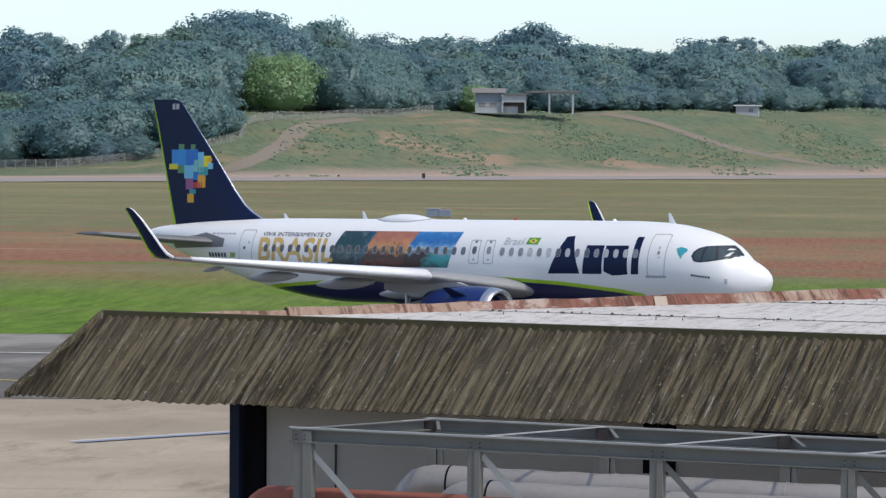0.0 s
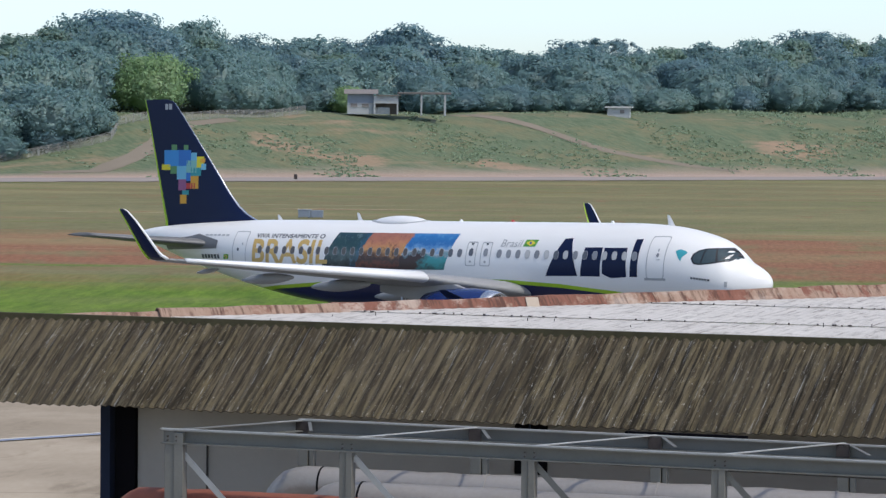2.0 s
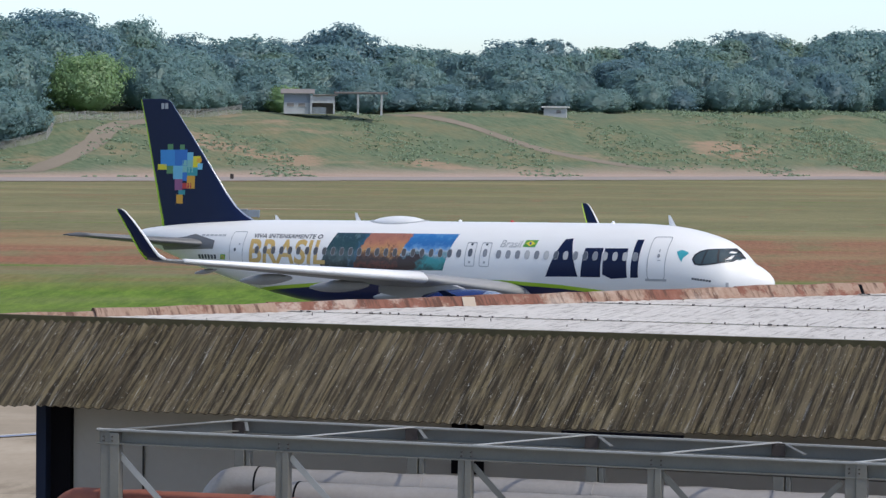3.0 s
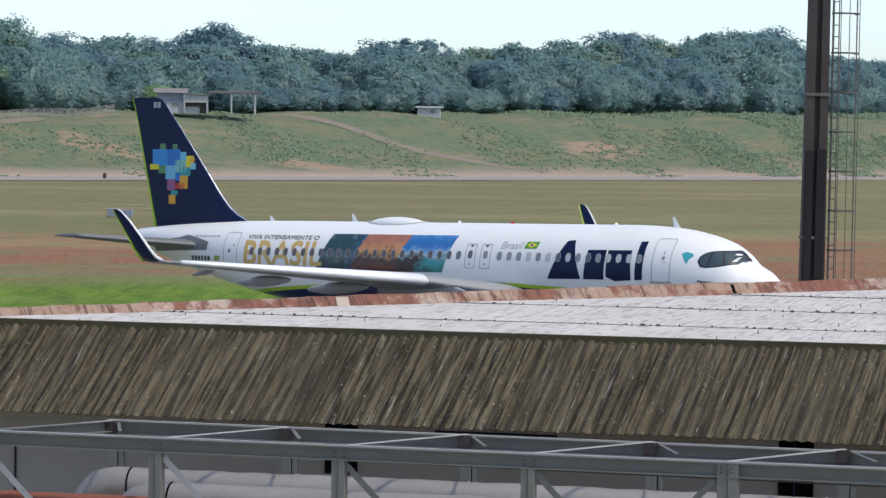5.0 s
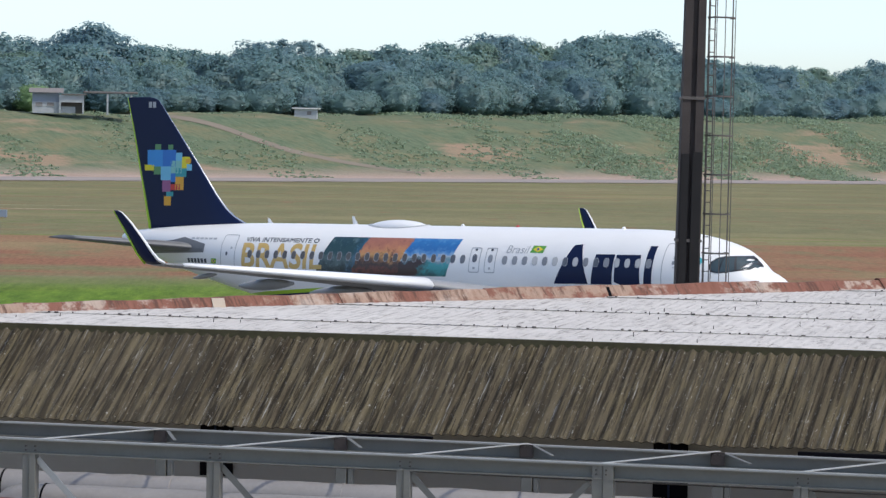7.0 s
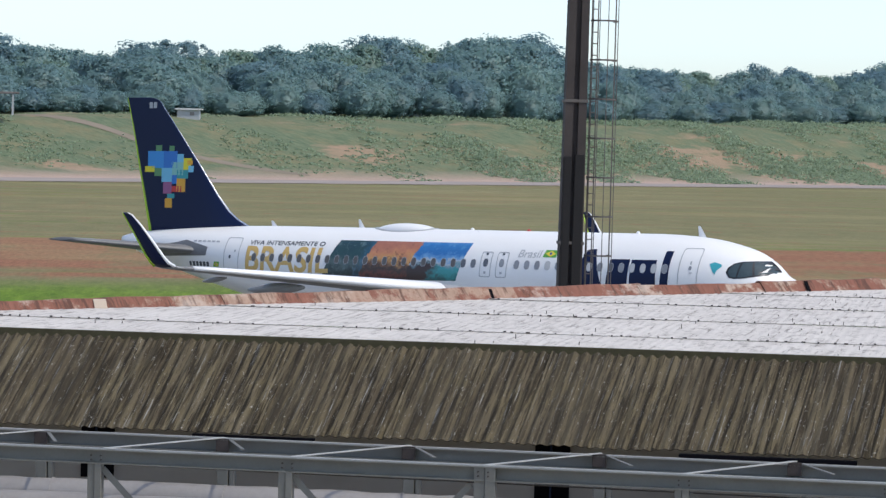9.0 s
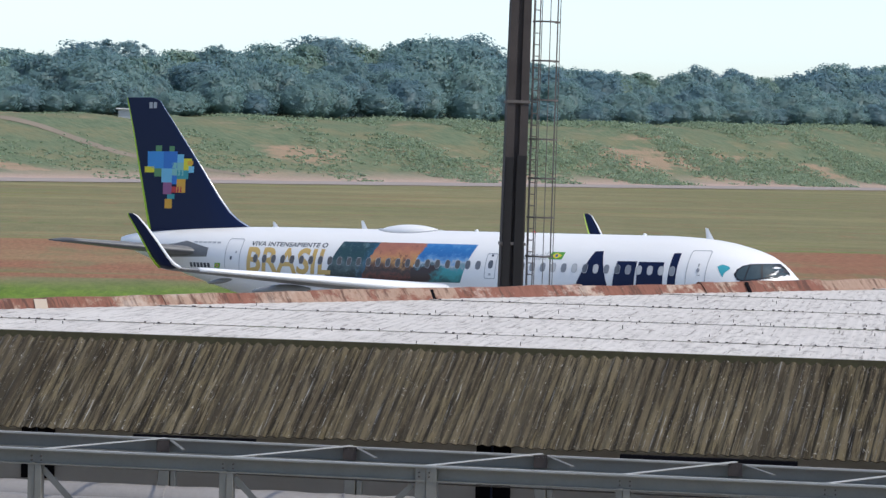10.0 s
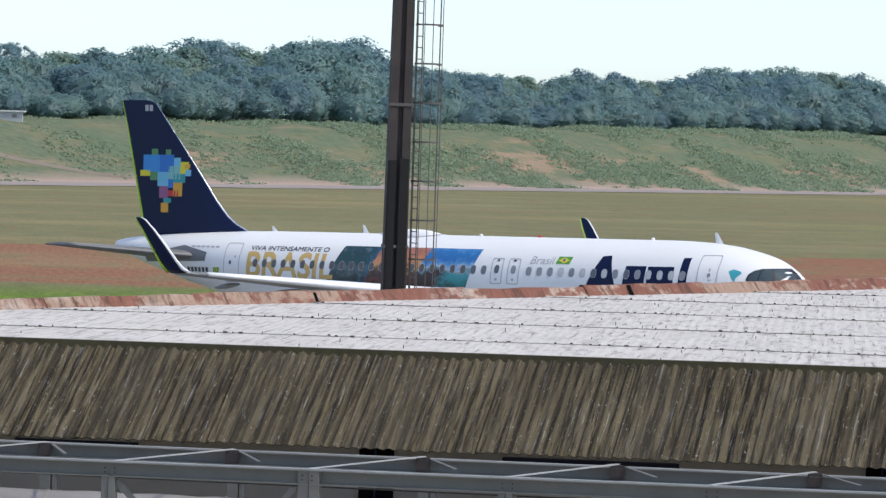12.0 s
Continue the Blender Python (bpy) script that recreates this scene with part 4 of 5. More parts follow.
lay("owner_bars", shapes(*[[(-32.2 + 0.3 * k, 5.04), (-31.98 + 0.3 * k, 5.04), (-31.98 + 0.3 * k, 5.12), (-32.2 + 0.3 * k, 5.12)] for k in range(6)]), PALE_INK, 0.008)
lay("nose_bars", shapes(*[[(-3.28 + 0.13 * k, 3.46 - 0.015 * k), (-3.18 + 0.13 * k, 3.45 - 0.015 * k), (-3.18 + 0.13 * k, 3.54 - 0.015 * k), (-3.28 + 0.13 * k, 3.55 - 0.015 * k)] for k in range(7)]), INK, 0.010)
lay("nose_bars", shapes([(-1.78, 3.12), (-1.66, 3.12), (-1.66, 3.35), (-1.78, 3.35)]), PALE_INK, 0.012)
LEAF_GREEN = plain("flag_green", (0.10, 0.33, 0.05), 0.4, vary=0.05)
FLAG_YELLOW = plain("flag_yellow", (0.75, 0.6, 0.05), 0.4, vary=0.05)
FLAG_BLUE = plain("flag_blue", (0.03, 0.08, 0.3), 0.4, vary=0.05)
for x0, z0, w, h in ((-12.36, 4.76, 0.68, 0.31), (-30.72, 3.91, 0.36, 0.24)):
    sh = h * 0.3
    fl = lay("flag", shapes([(x0, z0), (x0 + w, z0), (x0 + w + sh, z0 + h), (x0 + sh, z0 + h)]), LEAF_GREEN, 0.009, label="small painted flag")
    cx, cz = x0 + w / 2 + sh / 2, z0 + h / 2
    lay("diamond", shapes([(cx - w * 0.4, cz), (cx, cz - h * 0.4), (cx + w * 0.4, cz), (cx, cz + h * 0.4)]), FLAG_YELLOW, 0.014, parent=fl)
    lay("disc", shapes([(cx + h * 0.2 * math.cos(i), cz + h * 0.2 * math.sin(i)) for i in [math.pi * k / 5 for k in range(10)]]), FLAG_BLUE, 0.019, parent=fl)
TEAL = plain("emblem_teal", (0.05, 0.36, 0.42), 0.4, vary=0.1)
lay("nose_emblem", shapes([(-4.15, 4.66), (-3.95, 4.74), (-3.65, 4.66), (-3.58, 4.58), (-3.78, 4.40), (-3.82, 4.22), (-3.95, 4.36), (-4.05, 4.5)]), TEAL, 0.010, label="small teal patchwork emblem")


# cabin windows
def oval(cx, cz, w, h, n=14, p=2.6):
    out = []
    for i in range(n):
        a = 2 * math.pi * i / n
        c, s = math.cos(a), math.sin(a)
        out.append((cx + w / 2 * math.copysign(abs(c) ** (2 / p), c), cz + h / 2 * math.copysign(abs(s) ** (2 / p), s)))
    return out


def ring_strip(outer, inner):
    bm = bmesh.new()
    a = [bm.verts.new((x, z, 0)) for x, z in outer]
    b = [bm.verts.new((x, z, 0)) for x, z in inner]
    for i in range(len(a)):
        j = (i + 1) % len(a)
        bm.faces.new((a[i], a[j], b[j], b[i]))
    return bm


WZ = 4.41
win_x = [-6.17 - 0.531 * k for k in range(15)] + [-15.87 - 0.533 * k for k in range(24)]
protos = {}
for x in win_x:
    dim = x < -16.8
    if dim not in protos or x < -24.5:
        w = lay("window", shapes(oval(x, WZ, 0.25, 0.36)), PANE_DIM if dim else PANE, 0.016)
        rim = lay("window_rim", ring_strip(oval(x, WZ, 0.285, 0.395), oval(x, WZ, 0.25, 0.36)), PANE_RIM, 0.018, parent=w)
        protos.setdefault(dim, (w.data, rim.data, x))
    else:
        px0 = protos[dim][2]
        w = share("window", protos[dim][0], plane, Matrix.Translation((x - px0, (skin(x, WZ) - skin(px0, WZ)).y, 0)))
        share("window_rim", protos[dim][1], w, Matrix.Identity(4))


def door(x0, x1, z0, z1, name, line=0.05, pane=None):
    o = oval((x0 + x1) / 2, (z0 + z1) / 2, x1 - x0, z1 - z0, 28, 11)
    i = oval((x0 + x1) / 2, (z0 + z1) / 2, x1 - x0 - 2 * line, z1 - z0 - 2 * line, 28, 11)
    d = lay(name, ring_strip(o, i), OUTLINE, 0.010, label="door outlined in grey")
    if pane:
        lay("door_pane", shapes(oval(*pane)), PANE, 0.018, parent=d)
    return d


d = door(-5.52, -4.60, 3.42, 5.30, "door", 0.032, (-4.98, 4.47, 0.14, 0.17))
lay("sill_plate", shapes([(-5.60, 3.36), (-4.52, 3.36), (-4.52, 3.46), (-5.60, 3.46)]), OUTLINE, 0.02, parent=d)
lay("door_marks", shapes([(-5.02, 4.62), (-4.95, 4.62), (-4.95, 4.75), (-5.02, 4.75)], [(-5.0, 4.25), (-4.85, 4.25), (-4.85, 4.29), (-5.0, 4.29)]), PALE_INK, 0.014, parent=d)
d = door(-30.02, -29.08, 3.5, 5.29, "door", 0.032, (-29.62, 4.40, 0.14, 0.17))
lay("door_marks", shapes([(-29.4, 4.62), (-29.3, 4.62), (-29.3, 4.72), (-29.4, 4.72)]), PALE_INK, 0.014, parent=d)
for x in (-14.38, -15.22):
    d = door(x - 0.29, x + 0.29, 3.83, 4.94, "emergency_exit", 0.035, (x, WZ + 0.05, 0.25, 0.36))
    lay("exit_handle", shapes([(x - 0.06, 4.80), (x + 0.06, 4.80), (x + 0.06, 4.88), (x - 0.06, 4.88)]), INK, 0.014, parent=d)
    lay("exit_handle", shapes([(x - 0.06, 3.98), (x + 0.06, 3.98), (x + 0.06, 4.08), (x - 0.06, 4.08)]), PALE_INK, 0.014, parent=d)

# cockpit glazing: dark mask with four panes on this side
mask = lay("cockpit_mask", shapes([(-3.36, 4.34), (-3.30, 4.55), (-3.12, 4.70), (-2.84, 4.78), (-2.43, 4.80), (-2.06, 4.80), (-1.86, 4.66), (-1.62, 4.42), (-1.56, 4.26), (-1.80, 4.22), (-2.15, 4.17), (-2.5, 4.11), (-2.95, 4.07), (-3.2, 4.12)]), COCKPIT_RIM, 0.010, 0.06, label="black mask round the cockpit panes")
lay("cockpit_pane", shapes([(-3.28, 4.35), (-3.2, 4.55), (-3.02, 4.69), (-2.86, 4.73), (-2.90, 4.12), (-3.14, 4.16)]), COCKPIT, 0.016, 0.06, parent=mask)
lay("cockpit_pane", shapes([(-2.80, 4.74), (-2.46, 4.76), (-2.26, 4.21), (-2.52, 4.16), (-2.84, 4.13)]), COCKPIT, 0.016, 0.06, parent=mask)
lay("cockpit_pane", shapes([(-2.40, 4.76), (-2.08, 4.77), (-1.88, 4.63), (-1.66, 4.40), (-1.62, 4.29), (-2.18, 4.22)]), COCKPIT, 0.016, 0.06, parent=mask)


# wings
def section(le, te, z, y, thick, n=14, tilt=0.0):
    """A wing section at span y from leading edge le to trailing edge te."""
    c = le - te
    up, lo = [], []
    for i in range(n + 1):
        t = 0.5 * (1 - math.cos(math.pi * i / n))
        h = 5 * thick * (0.2969 * math.sqrt(t) - 0.126 * t - 0.3516 * t * t + 0.2843 * t ** 3 - 0.1015 * t ** 4)
        up.append((le - c * t, y, z + c * (h * 1.15 + 0.02 * math.sin(math.pi * t)) - tilt * c * t))
        lo.append((le - c * t, y, z - c * h * 0.85 - tilt * c * t))
    return up + lo[::-1][1:-1]


def wing_le(y):
    return -12.0 - 0.42 * max(0, y - 1.9) if y < 6.5 else -13.93 - 0.60 * (y - 6.5)


def wing_te(y):
    return -18.0 - 0.04 * y if y < 6.4 else -18.26 - 0.302 * (y - 6.4)


def wing_z(y):
    return 2.52 + 0.15 * (y - 1.5) if y < 6.5 else 3.27 + 0.095 * (y - 6.5)


for s in (-1, 1):
    bm = bmesh.new()
    loft(bm, [section(wing_le(y), wing_te(y), wing_z(y) + 0.10, s * y, 0.145 - 0.003 * y, tilt=0.03) for y in (0.6, 1.6, 3, 5, 6.4, 8, 10, 12, 14, 15.5, 16.6)])
    wing = part("wing", bm, WING_GREY, plane, "pale grey swept wing", smooth=True)
    # slat along the leading edge, brighter
    bm = bmesh.new()
    rings = []
    for y in (6.7, 9, 11, 13, 15, 16.3):
        c = (wing_le(y) - wing_te(y)) * 0.13
        z = wing_z(y) + 0.10
        prof = [(c * 1.0, 0.36), (c * 0.5, 0.31), (c * 0.12, 0.17), (-0.05, 0.0), (c * 0.12, -0.14), (c * 0.5, -0.2), (c * 0.55, -0.1), (c * 0.9, 0.3)]
        k = (wing_le(y) - wing_te(y)) * 0.19
        rings.append([(wing_le(y) + 0.05 - a, s * y, z + b * k * 1.2 + 0.01) for a, b in prof])
    part("slat", loft(bm, rings), WHITE, wing, smooth=True)
    # sharklet: curves up and back from the tip
    zt = wing_z(16.6) + 0.10

    def tip(spec, inset_le=0.0, keep=1.0):
        bm = bmesh.new()
        rings = []
        for y, z, le, ch in spec:
            n = 8
            t_h = 0.055 * ch
            slim = ch * (0.80 if z > zt + 0.2 else 0.92)
            le2, c2 = le - slim * inset_le, slim * keep
            nrm = Vector((0, s * (1 if z > 4.7 else 0.5), -0.25 if z > 4.7 else -0.9)).normalized() * t_h
            ring = []
            for i in range(n + 1):
                t = i / n
                ring.append(Vector((le2 - c2 * t, s * y * (0.98 if s > 0 else 1), z)) + nrm * (4 * (t * 0.85 + 0.08) * (1 - t * 0.92 - 0.04)))
            for i in range(n - 1, 0, -1):
                t = i / n
                ring.append(Vector((le2 - c2 * t, s * y * (0.98 if s > 0 else 1), z)) - nrm * (4 * (t * 0.85 + 0.08) * (1 - t * 0.92 - 0.04)))
            rings.append(ring)
        return loft(bm, rings)
    base = [(16.55, zt, wing_le(16.55), wing_le(16.55) - wing_te(16.55)), (16.85, zt + 0.03, wing_le(16.85), 1.32), (17.0, zt + 0.08, -20.22, 1.30)]
    upper = [(17.0, zt + 0.08, -20.22, 1.30), (17.22, zt + 0.24, -20.38, 1.30), (17.38, zt + 0.5, -20.52, 1.26), (17.53, zt + 1.1, -20.95, 1.08), (17.70, zt + 1.75, -21.45, 0.86), (17.83, zt + 2.15, -21.82, 0.62), (17.86, zt + 2.24, -22.02, 0.40)]
    part("sharklet_root", tip(base), WING_GREY, wing, smooth=True)
    sh = part("sharklet", tip(upper, 0.14, 0.75), NAVY, wing, "navy upturned wing tip with lime edge", smooth=True)
    part("sharklet_front_edge", tip(upper, 0.0, 0.139), WHITE, sh, smooth=True)
    part("sharklet_rear_edge", tip(upper, 0.895, 0.10), LIME, sh, smooth=True)
    # flap track fairings
    for y, ln in ((3.6, 3.6), (7.7, 3.4), (11.4, 3.0), (14.2, 1.3)):
        bm = bmesh.new()
        te = wing_te(y)
        rings = []
        for i in range(11):
            t = i / 10
            r = 0.30 * (ln / 3.6) * max(0.04, math.sin(math.pi * min(1, 0.04 + 0.93 * t)) ** 0.7)
            rings.append([(te + ln * 0.62 - ln * t, s * y + r * 0.8 * math.cos(a), wing_z(y) - 0.28 * ln / 3.6 - 0.18 * t + r * math.sin(a)) for a in [2 * math.pi * k / 14 for k in range(14)]])
        part("flap_track_fairing", loft(bm, rings), WING_GREY, wing, smooth=True)
    # tailplane
    bm = bmesh.new()
    loft(bm, [section(-31.4 - 0.66 * (y - 0.5), -35.6 - 0.235 * (y - 0.5), 4.55 + 0.098 * (y - 0.5), s * y, 0.10, 10) for y in (0.3, 1.0, 2.5, 4.0, 5.4, 6.0, 6.22)])
    part("tailplane", bm, TAIL_SHADE_GREY, plane, smooth=True)
    # engine
    cy, cz = s * 5.75, 1.70
    prof = [(-10.35, 0.98), (-10.28, 1.05), (-10.32, 1.13), (-10.6, 1.2), (-11.4, 1.27), (-12.4, 1.27), (-13.4, 1.18), (-14.2, 1.02), (-14.25, 0.96), (-13.0, 0.9), (-11.6, 0.95), (-10.9, 0.94)]
    def spin(pr, seg=40):
        bm = bmesh.new()
        return loft(bm, [[(x - 0.5, cy + r * math.sin(2 * math.pi * i / seg), cz + r * math.cos(2 * math.pi * i / seg)) for i in range(seg)] for x, r in pr], False)
    eng = part("nacelle", spin(prof[3:] + [prof[0]]), plain("nacelle_blue", (0.012, 0.03, 0.13), 0.22, vary=0.1, bump=0.02), plane, "deep blue engine nacelle", smooth=True)
    part("intake_lip", spin([(-10.9, 0.94), (-10.5, 0.955), (-10.35, 0.98), (-10.28, 1.05), (-10.32, 1.13), (-10.6, 1.205), (-10.75, 1.225)]), LIP, eng, "bright metal intake lip", smooth=True)
    part("core_nozzle", spin([(-13.4, 0.7), (-14.6, 0.62), (-15.3, 0.48), (-15.32, 0.3), (-16.0, 0.03)]), STRUT, eng, smooth=True)
    part("fan", spin([(-11.25, 0.95), (-11.3, 0.5), (-11.2, 0.3), (-10.95, 0.16), (-10.8, 0.02)]), FAN, eng, smooth=True)
    for k in range(18):
        a = 2 * math.pi * k / 18
        part("fan_blade", bar(bmesh.new(), (-11.7, cy + 0.25 * math.sin(a), cz + 0.25 * math.cos(a)), (-11.65, cy + 0.92 * math.sin(a + 0.2), cz + 0.92 * math.cos(a + 0.2)), 0.16, 0.015, (1, 0.4, 0)), FAN, eng)
    bm = bmesh.new()
    loft(bm, [[(-12.5, cy - 0.05, cz + 1.1), (-12.5, cy + 0.05, cz + 1.1), (-12.5, cy + 0.05, cz + 1.22), (-12.5, cy - 0.05, cz + 1.22)],
              [(-13.2, cy - 0.18, cz + 1.0), (-13.2, cy + 0.18, cz + 1.0), (-13.2, cy + 0.18, cz + 1.42), (-13.2, cy - 0.18, cz + 1.42)],
              [(-15.5, cy - 0.15, cz + 0.7), (-15.5, cy + 0.15, cz + 0.7), (-15.5, cy + 0.15, cz + 1.35), (-15.5, cy - 0.15, cz + 1.35)],
              [(-17.5, cy - 0.03, cz + 1.0), (-17.5, cy + 0.03, cz + 1.0), (-17.5, cy + 0.03, cz + 1.3), (-17.5, cy - 0.03, cz + 1.3)]])
    part("pylon", bm, WING_GREY, wing, smooth=False)
    bm = bmesh.new()
    loft(bm, [[(-12.0, cy + s * 0.9, cz + 0.85), (-12.05, cy + s * 0.95, cz + 0.85), (-13.0, cy + s * 0.9, cz + 0.85)], [(-12.7, cy + s * 1.45, cz + 1.25), (-12.75, cy + s * 1.46, cz + 1.25), (-13.1, cy + s * 1.4, cz + 1.22)]])
    part("nacelle_strake", bm, NAVY, eng)
    # main gear
    leg = part("main_gear_leg", rod(bmesh.new(), (-17.7, s * 3.8, 0.6), (-17.7, s * 3.75, 3.1), 0.13, seg=14), STRUT, plane, smooth=True)
    for k in (-0.46, 0.46):
        bm = bmesh.new()
        rod(bm, (-17.7, s * 3.8 + k - 0.19, 0.58), (-17.7, s * 3.8 + k + 0.19, 0.58), 0.58, seg=28)
        bmesh.ops.bevel(bm, geom=[e for e in bm.edges if e.calc_face_angle(0) > 1], offset=0.09, segments=3, affect="EDGES")
        wh = part("wheel", bm, TYRE, leg, "black tyre")
        part("rim", rod(bmesh.new(), (-17.7, s * 3.8 + k - 0.2, 0.58), (-17.7, s * 3.8 + k + 0.2, 0.58), 0.27, seg=20), STRUT, wh)

leg = part("nose_gear_leg", rod(bmesh.new(), (-5.05, 0, 0.4), (-5.05, 0, 2.1), 0.09, seg=14), STRUT, plane, smooth=True)
for k in (-0.25, 0.25):
    bm = rod(bmesh.new(), (-5.05, k - 0.11, 0.38), (-5.05, k + 0.11, 0.38), 0.38, seg=24)
    bmesh.ops.bevel(bm, geom=[e for e in bm.edges if e.calc_face_angle(0) > 1], offset=0.06, segments=3, affect="EDGES")
    part("wheel", bm, TYRE, leg, "black tyre")

# wing root fairing under the hull
bm = bmesh.new()
rings = []
for i in range(15):
    t = i / 14
    x = -11.0 - 11.0 * t
    k = max(0.05, math.sin(math.pi * (0.03 + 0.94 * t)) ** 0.5)
    rings.append([(x, 2.06 * k * math.sin(a), 2.2 + (0.92 if math.cos(a) > 0 else 0.75) * k * math.cos(a)) for a in [2 * math.pi * j / 32 for j in range(32)]])
part("belly_fairing", loft(bm, rings), NAVY, plane, smooth=True)

# fin
FIN = [(-29.3, -36.02, 5.55), (-30.35, -36.12, 6.02), (-30.9, -36.2, 6.36), (-31.65, -36.36, 7.15), (-32.78, -36.68, 8.58), (-34.32, -37.08, 10.46), (-35.36, -37.40, 11.72), (-35.6, -37.42, 11.84), (-35.95, -37.44, 11.90)]


def fin_edges(z):
    zs = np.array([f[2] for f in FIN])
    return float(np.interp(z, zs, [f[0] for f in FIN])), float(np.interp(z, zs, [f[1] for f in FIN]))


def fin_half(x, z):
    le, te = fin_edges(z)
    t = min(1, max(0, (le - x) / (le - te)))
    h = 5 * 0.095 * (0.2969 * math.sqrt(t) - 0.126 * t - 0.3516 * t * t + 0.2843 * t ** 3 - 0.1015 * t ** 4)
    return (le - te) * h * min(1.0, (12.9 - z) / 6.5)


def fin_piece(t0, t1, name, material, parent, lift=0.0, label=""):
    bm = bmesh.new()
    rings = []
    zs = list(np.linspace(5.35, 11.72, 18)) + [11.8, 11.86, 11.9]
    for z in zs:
        le, te = fin_edges(max(z, 5.55))
        xs_ = [le - (le - te) * (t0 + (t1 - t0) * (0.5 - 0.5 * math.cos(math.pi * i / 12))) for i in range(13)]
        rings.append([(x, -fin_half(x, max(z, 5.55)) - lift, z) for x in xs_] + [(x, fin_half(x, max(z, 5.55)) + lift, z) for x in xs_[::-1]])
    return part(name, loft(bm, rings), material, parent, label, smooth=True)


fin = fin_piece(0.012, 0.972, "fin", NAVY, plane, label="navy tail fin with coloured patchwork emblem")
fin_piece(0.0, 0.0122, "fin_front_edge", LIP, fin)
fin_piece(0.9722, 1.0, "fin_rear_edge", LIME, fin, label="lime trailing edge")
PATCH = {"b": (0.03, 0.26, 0.62), "d": (0.015, 0.16, 0.52), "g": (0.10, 0.26, 0.10), "l": (0.16, 0.48, 0.66), "y": (0.72, 0.62, 0.02), "o": (0.72, 0.36, 0.03), "t": (0.03, 0.30, 0.32),
         "a": (0.22, 0.5, 0.45), "p": (0.30, 0.09, 0.22), "r": (0.55, 0.03, 0.03)}
PATCH_MAT = {k: plain("patch_" + k, c, 0.4, vary=0.06, bump=0.02) for k, c in PATCH.items()}
for code in ("b 302 265 328 294", "d 328 265 350 294", "g 315 255 325 265", "g 337 256 345 265", "l 350 270 360 284", "y 360 277 372 297", "o 366 281 374 288", "a 342 284 360 306", "y 297 291 313 301",
             "g 313 294 325 308", "l 325 294 342 318", "t 350 297 368 312", "l 368 290 376 301", "d 342 306 350 321", "o 350 312 364 335", "p 328 318 342 338", "r 342 325 358 335", "t 335 338 347 346", "o 331 346 343 362"):
    k, *n = code.split()
    a0, b0, a1, b1 = [int(v) for v in n]
    X0, X1 = -36.07 + (a0 - 302) * 0.039, -36.07 + (a1 - 302) * 0.039
    Z1, Z0 = 9.32 - (b0 - 265) * 0.0279, 9.32 - (b1 - 265) * 0.0279
    bm = bmesh.new()
    grid = [[bm.verts.new((x, -fin_half(x, z) - 0.012, z)) for x in np.linspace(X0, X1, 4)] for z in np.linspace(Z0, Z1, 4)]
    for i in range(3):
        for j in range(3):
            bm.faces.new((grid[i][j], grid[i][j + 1], grid[i + 1][j + 1], grid[i + 1][j]))
    part("emblem_patch", bm, PATCH_MAT[k], fin)
bm = bmesh.new()
for x0 in (-36.02, -35.76):
    bm.faces.new([bm.verts.new((x, -fin_half(x, z) - 0.014, z)) for x, z in ((x0, 11.38), (x0 + 0.2, 11.38), (x0 + 0.2, 11.67), (x0, 11.67))])
part("code_bars", bm, PALE_INK, fin)

# things on the spine
bm = bmesh.new()
rings = []
for i in range(15):
    t = i / 14
    k = max(0.04, math.sin(math.pi * (0.02 + 0.96 * t)) ** 0.45)
    rings.append([(-19.2 - 3.15 * t, 0.62 * k * math.sin(a), 5.72 + 0.37 * k * max(-0.2, math.cos(a))) for a in [2 * math.pi * j / 24 for j in range(24)]])
part("antenna_radome", loft(bm, rings), WHITE, plane, "white streamlined antenna hump", smooth=True)
bm = bmesh.new()
loft(bm, [[(-20.78 + 1.72 * math.cos(a) * q, 0.74 * math.sin(a) * q, 5.66 + z_ - 0.16 * math.sin(a) ** 2) for a in [2 * math.pi * j / 32 for j in range(32)]] for q, z_ in ((1.0, 0.0), (1.0, 0.2), (0.96, 0.235))])
part("radome_base", bm, OUTLINE, plane, "grey skirt round the antenna hump", smooth=True)
for x, h in ((-28.3, 0.28), (-23.25, 0.42), (-5.4, 0.42)):
    bm = bmesh.new()
    loft(bm, [[(x + 0.16, 0, 5.75), (x, -0.03, 5.75), (x - 0.2, 0, 5.75), (x, 0.03, 5.75)], [(x - 0.14, 0, 5.8 + h), (x - 0.2, -0.012, 5.8 + h), (x - 0.26, 0, 5.8 + h), (x - 0.2, 0.012, 5.8 + h)]])
    part("blade_antenna", bm, WHITE, plane)
for x in (-17.2, -14.2, -8.6):
    bm = bmesh.new()
    bmesh.ops.create_uvsphere(bm, u_segments=10, v_segments=6, radius=0.09, matrix=Matrix.Translation((x, 0, 5.86)))
    part("spine_fitting", bm, WHITE if x != -14.2 else BEACON, plane)
bm = bmesh.new()
rod(bm, (-37.5, 0, 5.02), (-37.62, 0, 5.02), 0.16, seg=18)
part("exhaust_pipe", bm, FAN, plane)
bm = shapes([(-35.3, 4.30), (-31.2, 4.42), (-31.15, 4.82), (-32.7, 5.12), (-33.4, 4.98), (-35.3, 4.78)])
lay("tailplane_seal", bm, TAIL_SHADE_GREY, 0.02)

